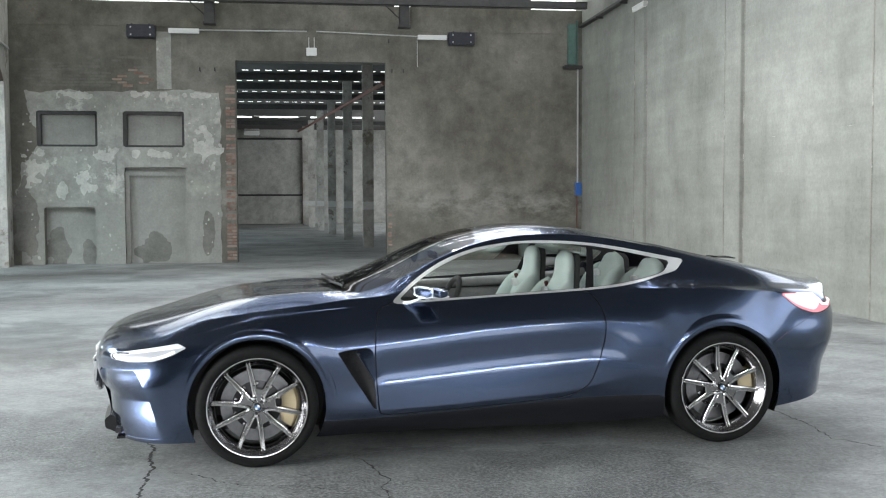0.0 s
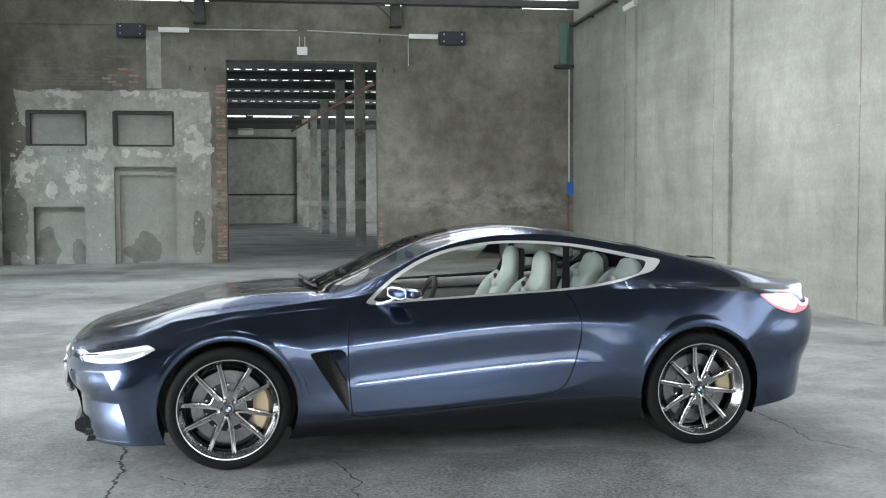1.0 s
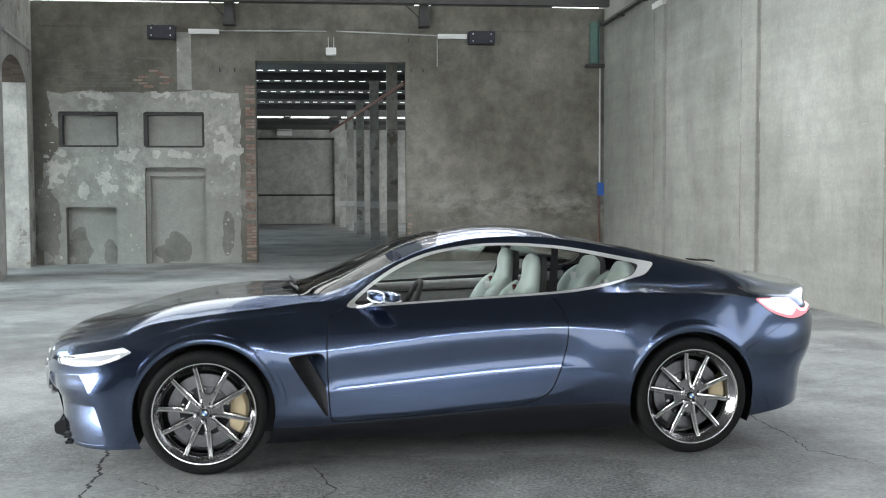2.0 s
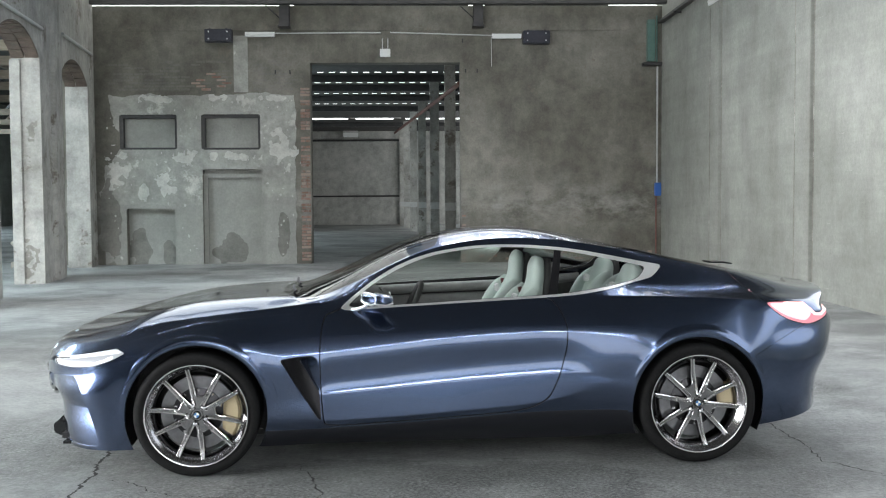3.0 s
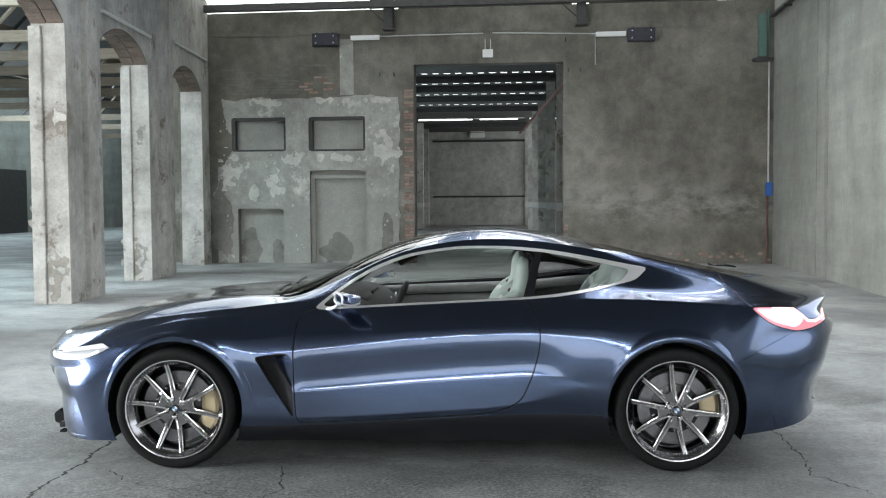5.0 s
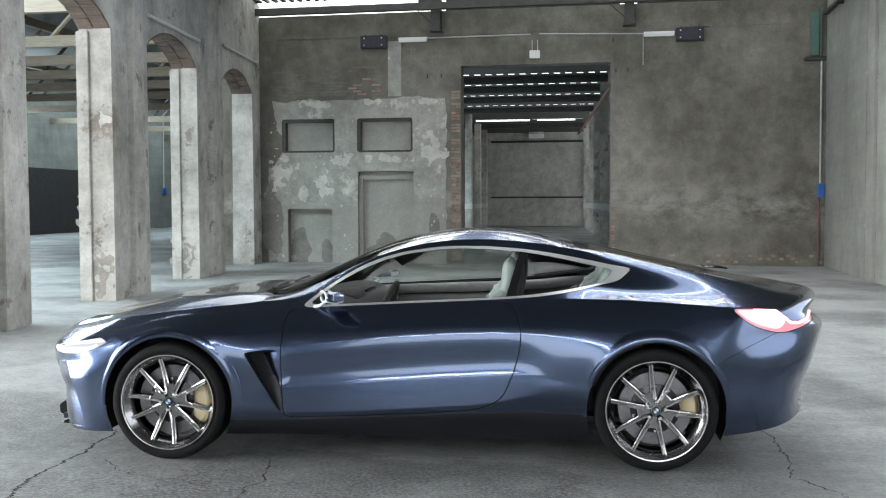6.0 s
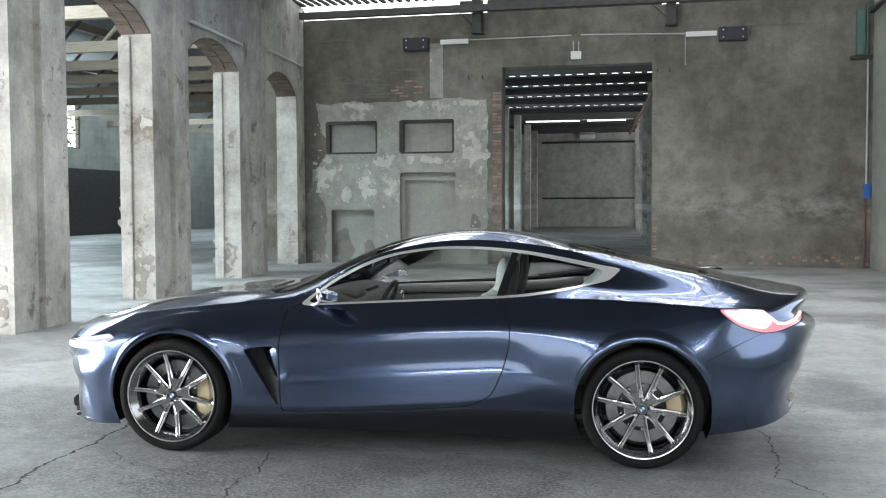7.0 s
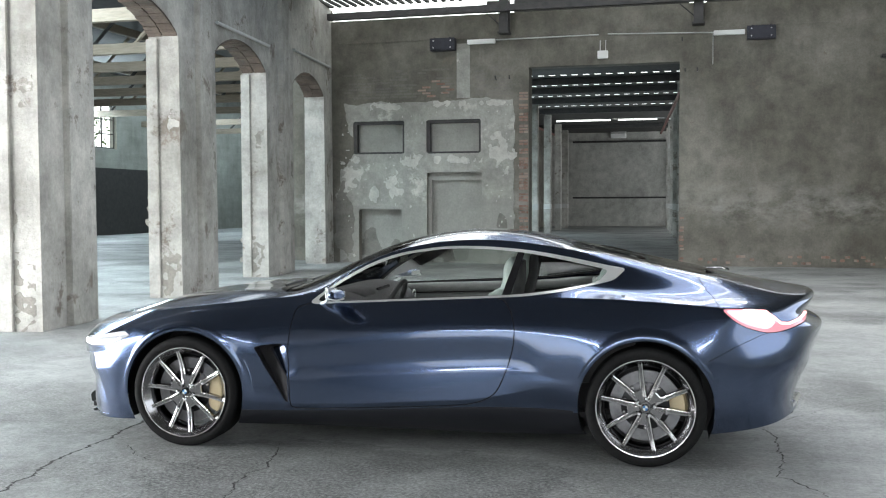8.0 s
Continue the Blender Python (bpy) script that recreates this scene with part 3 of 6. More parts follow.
for a, b in SPAN:
    bm = bmesh.new()
    n = 40
    ys = [a + (b - a) * k / n for k in range(n + 1)]
    zs = [SPRING + RISE * max(0.0, 1 - (2 * k / n - 1) ** 2) ** 0.85 for k in range(n + 1)]
    rows = [[bm.verts.new((x, y, z)) for y, z in zip(ys, zz)] for x in (-TH, 0.0) for zz in (zs, [RZ] * (n + 1))]
    for k in range(n):
        bm.faces.new((rows[0][k], rows[0][k + 1], rows[1][k + 1], rows[1][k]))
        bm.faces.new((rows[2][k + 1], rows[2][k], rows[3][k], rows[3][k + 1]))
        bm.faces.new((rows[0][k + 1], rows[0][k], rows[2][k], rows[2][k + 1]))
    put("arch_spandrel", bm, M_PIER, arcade)
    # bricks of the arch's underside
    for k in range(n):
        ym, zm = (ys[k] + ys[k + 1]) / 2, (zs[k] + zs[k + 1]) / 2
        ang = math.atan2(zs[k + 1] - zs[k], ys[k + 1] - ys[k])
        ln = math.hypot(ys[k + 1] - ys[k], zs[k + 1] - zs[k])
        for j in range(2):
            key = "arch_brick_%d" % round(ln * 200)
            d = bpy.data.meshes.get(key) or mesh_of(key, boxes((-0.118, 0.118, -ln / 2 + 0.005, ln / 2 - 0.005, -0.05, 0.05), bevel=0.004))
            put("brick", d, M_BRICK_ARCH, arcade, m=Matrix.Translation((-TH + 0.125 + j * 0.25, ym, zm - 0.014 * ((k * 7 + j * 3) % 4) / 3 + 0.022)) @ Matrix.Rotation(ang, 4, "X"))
for k, (a, b) in enumerate(zip(piers[:-1], piers[1:])):
    put("spandrel_top", boxes((-TH, 0.0, a[0], a[1], SPRING, RZ)), M_PIER, arcade)
put("spandrel_top", boxes((-TH, 0.0, piers[-1][0], piers[-1][1], SPRING, RZ)), M_PIER, arcade)
for a, b, z in ((5.7, 8.75, 4.70), (10.6, 13.9, 4.95)):
    put("conduit", tube([(0.03, a, z), (0.03, b, z + 0.05)], 0.032, 8), M_GREY_PVC, arcade, "pale grey conduit")

# ---- the side aisle behind the arcade ----
AY, AX = 70.0, -26.0
tagged(put("wall_aisle_end", boxes((AX, -7.3, AY, AY + 0.4, 0, 8.0)), M_WALL), "dim rendered end wall of the side aisle", "wall", kind="structure")
aisle_windows = [(34.3, 39.6, 4.28, 6.45), (63.8, 67.0, 4.6, 7.4)]
wall_w = put("wall_west", slab((-33.0, AY + 0.4, 0, 8.0), aisle_windows, lambda a, b, c, d: (AX - 0.4, AX, a, b, c, d)), M_CONC)
tagged(wall_w, "pale rendered outer wall of the side aisle", "wall", kind="structure")
# the shadow across the lower wall, built as a dark sheet
put("dark_dado", boxes((AX, AX + 0.05, 28.0, 46.0, 0.0, 3.3)), M_STEEL, wall_w, "dark sheet standing for shadow on the lower wall")
put("pale_conduit", tube([(AX + 0.05, 54.6, 2.4), (AX + 0.05, 54.7, 7.4)], 0.05, 8), M_GREY_PVC, wall_w)
put("socket_box", boxes((AX, AX + 0.12, 54.45, 54.85, 2.05, 2.5), bevel=0.02), M_BLUE_BOX, wall_w, "blue socket box")
for a, b, c, d in aisle_windows:
    w = put("window_1", boxes((AX - 0.2, AX - 0.14, a, b, c, c + 0.06), (AX - 0.2, AX - 0.14, a, b, d - 0.06, d)), M_STEEL)
    tagged(w, "steel-framed factory window full of daylight", "window", kind="structure")
    for k in range(6):
        y = a + (b - a) * k / 5
        put("glazing_bar", boxes((AX - 0.2, AX - 0.14, y - 0.03, y + 0.03, c + 0.06, d - 0.06)), M_STEEL, w)
    for k in (1, 2):
        z = c + (d - c) * k / 3
        put("glazing_bar", boxes((AX - 0.19, AX - 0.15, a, b, z - 0.025, z + 0.025)), M_STEEL, w)
tagged(put("backdrop_daylight", boxes((AX - 8.0, AX - 7.95, 24, 84, 0.0, 14.0)), M_SKYGLOW), "bright daylight outside the windows", "sky", kind="structure")
tagged(put("backdrop_sky_aisle", boxes((-34, -2, -6, 60, 9.4, 9.45)), M_SKYGLOW), "bright sky sheet over the added aisle roof opening", "sky", kind="structure")
tagged(put("wall_loading_bay", slab((-33.0, 5.0, 0, 8.0), [(-6.5, 4.1, 0.0, 4.7)], lambda a, b, c, d: (-10.0, -9.6, a, b, c, d)), M_WALL), "rendered wall with a wide loading door", "wall", kind="structure")
tagged(put("wall_aisle_return", boxes((-7.9, -7.3, WY + 0.46, AY, 0, 8.0)), M_WALL), "rendered wall between aisle and back hall", "wall", kind="structure")
tagged(put("ceiling_aisle", slab((AX - 0.4, -7.6, -33.0, AY + 0.4), [(-18.0, -10.0, 5.1, 13.1)], lambda a, b, c, d: (a, b, c, d, 8.0, 8.1)), M_ROOF), "dark boarded aisle roof", "ceiling", kind="structure")


def truss(y):
    ob = put("roof_truss", boxes((AX, -7.6, y - 0.10, y + 0.10, 5.56, 5.84)), M_TIMBER)
    tagged(ob, "pale timber roof truss across the aisle", "truss", "aisle roof trusses", "structure")
    for k, x in enumerate((-24, -20, -16, -12, -9)):
        bm = bmesh.new()
        rod(bm, (x, y, 5.8), (x + 2.2, y, 7.95), 0.06, 6)
        put("truss_web", bm, M_TIMBER if k % 2 else M_STEEL, ob)


for y in (14.4, 18.8, 22.0, 25.0, 28.2, 31.5, 36.0, 42.0, 48.0, 55.0):
    truss(y)
for x in (-21.0, -15.5, -10.5):
    tagged(put("roof_rafter", boxes((x - 0.09, x + 0.09, 8.0, 66.0, 7.0, 7.25)), M_TIMBER), "pale timber plate under the aisle roof", "beam", "aisle roof plates", "structure")


def shrub(x, y, z0, z1, seed):
    """A young tree outside: a leaning trunk with limbs and a loose crown of leaves."""
    rg = random.Random(seed)
    tree = empty("tree", pose(x, y, 0))
    tagged(tree, "young leafy tree outside the factory window", "tree", "trees outside")
    put("trunk", tube([(0, 0, 0), (.1, .1, z0 * .5), (.0, .2, z0), (.1, .1, z1 * .9)], 0.09, 8), M_TIMBER, tree)
    for k in range(5):
        put("limb", tube([(.05, .15, z0 + (z1 - z0) * k / 6), (rg.uniform(-1, 1), rg.uniform(-1.6, 1.6), z0 + (z1 - z0) * (k + 2) / 7)], 0.03, 6), M_TIMBER, tree)
    bm = bmesh.new()
    for k in range(420):
        c = Vector((rg.gauss(0, .5), rg.gauss(0, .9), rg.uniform(z0, z1)))
        a, b = Vector((rg.gauss(0, 1), rg.gauss(0, 1), rg.gauss(0, 1))).normalized() * .14, Vector((rg.gauss(0, 1), rg.gauss(0, 1), rg.gauss(0, 1))).normalized() * .07
        bm.faces.new([bm.verts.new(c + d) for d in (-a, b, a, -b)])
    put("crown", bm, M_LEAF, tree)


shrub(AX - 2.6, 40.5, 3.6, 6.4, 3)
shrub(AX - 2.2, 66.3, 4.0, 7.6, 5)

# ---- the back hall seen through the opening ----
HY = 60.3
wall_h = put("wall_back_hall", boxes((-7.6, 7.9, HY, HY + 0.4, 0, 7.0)), M_HALL)
tagged(wall_h, "dim grey end wall of the back hall", "wall", kind="structure")
put("handrail", tube([(-5.9, HY - 0.12, 1.83), (0.4, HY - 0.12, 1.83)], 0.05, 8), M_STEEL, wall_h, "dark steel pipe along the wall")
tagged(put("wall_back_hall_side", boxes((7.5, 7.9, WY + 0.45, HY, 0, 7.0)), M_NICHE), "grey side wall of the back hall", "wall", kind="structure")
slots = [24.6, 30.3, 33.4, 37.3, 41.8]
holes = [(-7.2, 5.0, y - 0.15, y + 0.15) for y in slots] + [(-5.4, -2.75, 49.6, 50.2), (-2.35, 0.4, 49.6, 50.2)]
bm = slab((-8, 8, WY + 0.45, HY + 0.4), holes, lambda a, b, c, d: (a, b, c, d, 6.0, 6.008))
for y in slots:
    for k in range(31):
        x = -7.2 + k * 0.40
        box(bm, x, x + 0.18, y - 0.15, y + 0.15, 6.0, 6.007)
tagged(put("ceiling_back_hall", bm, M_ROOF), "dark corrugated roof with rows of daylight slots", "ceiling", kind="structure")
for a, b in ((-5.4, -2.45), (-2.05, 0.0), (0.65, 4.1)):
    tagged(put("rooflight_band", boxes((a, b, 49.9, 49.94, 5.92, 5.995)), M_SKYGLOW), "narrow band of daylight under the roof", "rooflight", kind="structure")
tagged(put("backdrop_sky_hall", boxes((-9, 8, 20, 60, 6.9, 6.95)), M_SKYGLOW), "bright sky above the back hall roof", "sky", kind="structure")
for y in (21.5, 25.4, 31.1, 34.2, 38.1, 43.0, 53.0):
    tagged(put("cross_beam", boxes((-8, 7.5, y - 0.10, y + 0.10, 5.76, 5.98)), M_STEEL), "dark steel cross beam", "beam", "back hall beams", "structure")


def hall_post(x, y):
    ob = put("post", boxes((x - 0.17, x + 0.17, y - 0.17, y + 0.17, 0, 5.9), bevel=0.02), M_PIER)
    tagged(ob, "slim rendered concrete post in the back hall", "post", "back hall posts")
    put("post_stripe", boxes((x - 0.172, x + 0.172, y - 0.172, y + 0.172, 1.2, 1.45)), M_GREY_PVC, ob, "worn pale painted band")


for y in (26.6, 32.5, 39.0, 45.0, 51.0, 56.0):
    xr = 2.24 - 1.89 * (y - 25.0) / 28.9 + 0.15
    hall_post(xr, y)
    hall_post(xr - 6.15, y)
for x0 in (2.36, -3.75):
    tagged(put("rusty_pipe", tube([(x0, 21.0, 4.55), (x0 - 2.4, 54.5, 5.50)], 0.06, 8), M_RUST), "rust-red pipe along the posts", "pipe")
put("ceiling_unit", boxes((-3.45, -2.5, HY - 0.5, HY, 5.98, 6.0), (-3.45, -2.5, HY - 0.45, HY, 5.62, 5.90), bevel=0.03), M_WHITE, wall_h, "white unit on the end wall")
put("upper_rail", tube([(-5.9, HY - 0.12, 5.40), (0.3, HY - 0.12, 5.40)], 0.06, 8), M_STEEL, wall_h, "dark steel pipe high on the wall")
put("brick_column", boxes((0.15, 0.45, HY - 0.25, HY, 0.0, 5.4), bevel=0.02), M_RUST, wall_h, "red-brown column at the end wall")
# rubble showing through the render of the piers and low on the end wall
rgp = random.Random(8)
for k, (a, b) in enumerate(piers[:3]):
    for j, (u, z, fw, fh, face) in enumerate(((-.30, .45, .26, .50, 0), (-.45, 1.35, .12, .35, 0), (-.12, 2.9, .10, .25, 0), (b - .25, .5, .22, .5, 1), (a + .4, .9, .35, .28, 1), (b - .12, 2.2, .1, .4, 1))):
        u0 = u + rgp.uniform(-.05, .05)
        sh = grid_sheet(u0 - fw, u0 + fw, max(0.0, z - fh), z + fh, 0.03)
        keep = sh.cut(lambda P: ((P[:, 0] - u0) / fw) ** 2 + ((P[:, 2] - z) / fh) ** 2 - 0.50 + 1.9 * fuzz(P, 7.0, 51.0 + 9 * k + j))
        if not keep.F:
            continue
        m = Matrix.Translation((0, a, 0)) if face == 0 else Matrix.Rotation(math.pi / 2, 4, "Z")
        if face == 0:
            keep.cut(lambda P: -0.001 - P[:, 0])
        put("bare_patch", slab_from(keep, -0.006, 0.010), M_RUBBLE, arcade, "rubble where the render has fallen off", m=m)

# small chips of white paint and filler scattered over the end wall
rgc = random.Random(21)
bm = bmesh.new()
for k in range(190):
    cx, cz = (rgc.uniform(-6.2, -1.75), rgc.uniform(0.15, 4.1))
    if any(a - 0.06 < cx < b + 0.06 and c - 0.06 < cz < d + 0.06 for a, b, c, d in niches):
        continue
    r, n = rgc.uniform(0.008, 0.035), rgc.randint(5, 8)
    tall = rgc.uniform(0.5, 1.8)
    yy = WY - 0.044
    bm.faces.new([bm.verts.new((cx + r * rgc.uniform(.5, 1.2) * math.cos(i * math.tau / n), yy, cz + tall * r * rgc.uniform(.5, 1.2) * math.sin(i * math.tau / n))) for i in range(n)])
chips = put("paint_chips", bm, M_FLAKE, wall_n)
tagged(chips, "small white chips of filler and paint", kind="stuff")


# ---- the car ----
# local axes: x runs from nose to tail with 0 at the front axle, y across, z up
CAR_TURN, CAR_AT = 3.74, (-0.0587, 0.8981)
car = empty("car", pose(*CAR_AT, 0, 0, 0, CAR_TURN))
tagged(car, "low metallic blue two-door coupe with satin chrome window trim", "car")

# long lines of the body from sill to centre line; knots (x, half width, z) from nose to tail
L_SILL = [(-.86, 0, .18), (-.83, .40, .16), (-.72, .70, .15), (-.57, .862, .155), (-.38, .912, .160), (0, .89, .165), (.40, .84, .145), (.56, .78, .135), (.75, .77, .135), (1.2, .77, .135),
          (1.7, .77, .135), (2.1, .78, .138), (2.5, .81, .155), (2.85, .88, .17), (3.2, .87, .20), (3.53, .79, .255), (3.71, .45, .30), (3.74, 0, .30)]
L_ROCK = [(-.875, 0, .27), (-.845, .40, .26), (-.745, .715, .25), (-.595, .868, .25), (-.38, .922, .26), (0, .92, .27), (.40, .885, .265), (.56, .883, .268), (.75, .883, .272), (1.2, .883, .288),
          (1.7, .885, .31), (2.1, .895, .325), (2.5, .92, .33), (2.85, .93, .33), (3.2, .915, .33), (3.54, .81, .37), (3.70, .45, .39), (3.74, 0, .39)]
L_BULGE = [(-.905, 0, .40), (-.875, .40, .39), (-.77, .724, .375), (-.615, .872, .375), (-.38, .926, .38), (0, .935, .39), (.40, .908, .355), (.56, .910, .335), (.75, .908, .330), (1.2, .918, .345),
           (1.7, .923, .375), (2.1, .927, .402), (2.5, .943, .435), (2.85, .952, .44), (3.2, .93, .44), (3.55, .82, .475), (3.73, .45, .48), (3.79, 0, .48)]
L_MID = [(-.94, 0, .50), (-.91, .42, .49), (-.792, .730, .48), (-.625, .874, .48), (-.38, .926, .49), (0, .95, .50), (.40, .910, .46), (.56, .899, .45), (.75, .897, .452), (1.2, .905, .487),
         (1.7, .910, .52), (2.1, .913, .54), (2.5, .945, .515), (2.85, .962, .54), (3.2, .935, .55), (3.59, .82, .57), (3.77, .45, .57), (3.84, 0, .57)]
L_HOLLOW = [(-.945, 0, .58), (-.92, .43, .57), (-.776, .722, .565), (-.608, .860, .57), (-.38, .922, .59), (0, .949, .61), (.40, .901, .56), (.56, .889, .555), (.75, .886, .563), (1.2, .889, .595),
            (1.7, .892, .63), (2.1, .899, .645), (2.5, .94, .60), (2.85, .957, .64), (3.2, .932, .65), (3.62, .80, .68), (3.80, .45, .68), (3.87, 0, .68)]
L_CREASE = [(-.93, 0, .64), (-.905, .44, .635), (-.775, .73, .625), (-.605, .858, .635), (-.38, .902, .665), (0, .938, .725), (.40, .910, .640), (.56, .904, .652), (.75, .901, .668), (1.2, .901, .71),
            (1.7, .903, .745), (2.1, .906, .768), (2.5, .935, .69), (2.85, .945, .735), (3.2, .918, .745), (3.62, .77, .79), (3.82, .45, .785), (3.90, 0, .785)]
L_BELT = [(-.90, 0, .70), (-.87, .42, .695), (-.735, .70, .68), (-.575, .828, .69), (-.38, .862, .738), (0, .848, .835), (.40, .815, .868), (.57, .807, .878), (.75, .803, .888), (1.2, .803, .907),
          (1.7, .803, .932), (2.1, .803, .948), (2.5, .815, .957), (2.85, .838, .945), (3.2, .852, .922), (3.56, .775, .885), (3.73, .52, .865), (3.80, 0, .865)]
L_EDGE = [(-.87, 0, .725), (-.83, .38, .73), (-.70, .62, .735), (-.53, .73, .765), (-.33, .790, .815), (.03, .797, .872), (.42, .779, .914), (.58, .764, .931), (.78, .760, .946), (1.2, .703, 1.064),
          (1.7, .682, 1.112), (2.1, .678, 1.110), (2.5, .695, 1.018), (2.85, .726, .974), (3.2, .735, .966), (3.56, .69, .930), (3.77, .46, .937), (3.85, 0, .955)]
L_RAIL = [(-.84, 0, .74), (-.79, .32, .755), (-.64, .50, .78), (-.46, .58, .825), (-.26, .60, .883), (.08, .60, .935), (.45, .63, .952), (.60, .665, .950), (.80, .655, 1.003), (1.2, .595, 1.188),
          (1.7, .545, 1.286), (2.1, .543, 1.271), (2.5, .546, 1.203), (2.85, .545, 1.126), (3.2, .550, 1.058), (3.49, .52, .995), (3.68, .34, .980), (3.74, 0, .990)]
L_ROOF = [(-.81, 0, .75), (-.75, .20, .775), (-.58, .30, .815), (-.40, .34, .862), (-.20, .36, .908), (.12, .36, .945), (.47, .38, .962), (.60, .39, .985), (.85, .40, 1.085), (1.22, .37, 1.242),
          (1.7, .33, 1.328), (2.1, .32, 1.305), (2.5, .32, 1.222), (2.85, .32, 1.145), (3.2, .33, 1.078), (3.42, .28, 1.035), (3.60, .18, 1.01), (3.66, 0, 1.008)]
L_CENTRE = [(-.78, 0, .762), (-.72, 0, .79), (-.55, 0, .832), (-.37, 0, .878), (-.17, 0, .92), (.13, 0, .95), (.48, 0, .966), (.60, 0, .995), (.87, 0, 1.105), (1.23, 0, 1.262),
            (1.7, 0, 1.345), (2.1, 0, 1.318), (2.5, 0, 1.230), (2.85, 0, 1.152), (3.2, 0, 1.085), (3.38, 0, 1.050), (3.54, 0, 1.026), (3.60, 0, 1.018)]
LINES = np.array([L_SILL, L_ROCK, L_BULGE, L_MID, L_HOLLOW, L_CREASE, L_BELT, L_EDGE, L_RAIL, L_ROOF, L_CENTRE])
R_ARCH, AXLES, HUB_Z = 0.385, (0.0, 2.822), 0.345


def soft(x, knots, width):
    """A smooth curve near the knots (x, value), rounded over the given width."""
    d = np.linspace(-2, 2, 33)
    w = np.exp(-d * d)
    K = np.array(knots, float)
    return sum(wi * np.interp(np.asarray(x) + di * width, K[:, 0], K[:, 1]) for wi, di in zip(w, d)) / w.sum()


# the flank: heights and half widths of its pressed lines along the car
Z_SEAM = [(.0, .25), (.50, .25), (.70, .256), (1.14, .278), (1.61, .306), (1.79, .318), (2.0, .325), (2.3, .325), (2.8, .30), (3.3, .33)]
Z_LOW = [(.0, .30), (.50, .287), (.70, .293), (1.14, .31), (1.454, .333), (1.77, .353), (1.96, .382), (2.085, .412), (2.21, .445), (2.28, .455), (2.42, .43), (2.8, .36), (3.3, .38)]
Z_MID = [(.0, .45), (.50, .43), (.76, .448), (.98, .466), (1.3, .493), (1.61, .516), (1.93, .536), (2.085, .542), (2.2, .534), (2.28, .516), (2.42, .505), (2.8, .47), (3.3, .48)]
Z_UP = [(-.4, .66), (0, .70), (.30, .685), (.47, .652), (.67, .665), (.98, .698), (1.3, .734), (1.61, .757), (1.93, .769), (2.06, .768), (2.24, .757), (2.37, .740), (2.45, .718), (2.54, .68), (2.68, .645), (2.9, .63), (3.3, .64)]
W_LOW = [(-.4, .928), (0, .945), (.5, .913), (.70, .917), (1.3, .923), (1.93, .929), (2.2, .934), (2.4, .946), (2.8, .965), (3.1, .945), (3.3, .908)]
W_MID = [(-.4, .926), (0, .952), (.5, .910), (.76, .907), (1.3, .909), (1.93, .917), (2.2, .930), (2.4, .946), (2.8, .970), (3.1, .950), (3.3, .918)]
W_UP = [(-.4, .912), (0, .948), (.34, .915), (.67, .893), (1.2, .893), (1.7, .897), (2.06, .905), (2.24, .915), (2.37, .926), (2.52, .943), (2.8, .962), (3.1, .950), (3.3, .918)]


def flank(x, zb, wb):
    """The lines of the flank at x, from sill seam to shoulder: (z, half width, slope above, slope below)."""
    zs, zl, zm, zu = soft(x, Z_SEAM, .08), soft(x, Z_LOW, .025), soft(x, Z_MID, .025), soft(x, Z_UP, .03)
    wl, wm, wu = soft(x, W_LOW, .15), soft(x, W_MID, .15), soft(x, W_UP, .15)
    fl = smooth01((x - .62) / .12) * (1 - smooth01((x - 1.98) / .32))
    fu = smooth01((x - .26) / .12) * (1 - smooth01((x - 2.2) / .34))
    mix = lambda f, a, b: a + (b - a) * f
    ws = wl - .15 * (zl - zs) - .004
    top_slope = np.clip(2.0 * (wu - wb) / (zb - zu) - mix(fu, .20, .27), .3, 1.3)
    return [(zs, ws, -.25, -.60), (zl, wl, mix(fl, -.08, .07), mix(fl, -.08, -.22)), (zm, wm, mix(fl, .02, .29), mix(fl, .02, .085)),
            (zu, wu, mix(fu, .17, .27), mix(fu, .17, .15)), (zb, wb, .0, top_slope)]


def arc(P, Q, z):
    """Half width at height z between the lines P (below) and Q (above)."""
    h = Q[0] - P[0]
    u = (Q[0] - z) / h
    return Q[1] * (2 * u ** 3 - 3 * u ** 2 + 1) + P[1] * (3 * u ** 2 - 2 * u ** 3) + h * (Q[3] * (u ** 3 - 2 * u ** 2 + u) + P[2] * (u ** 3 - u ** 2))


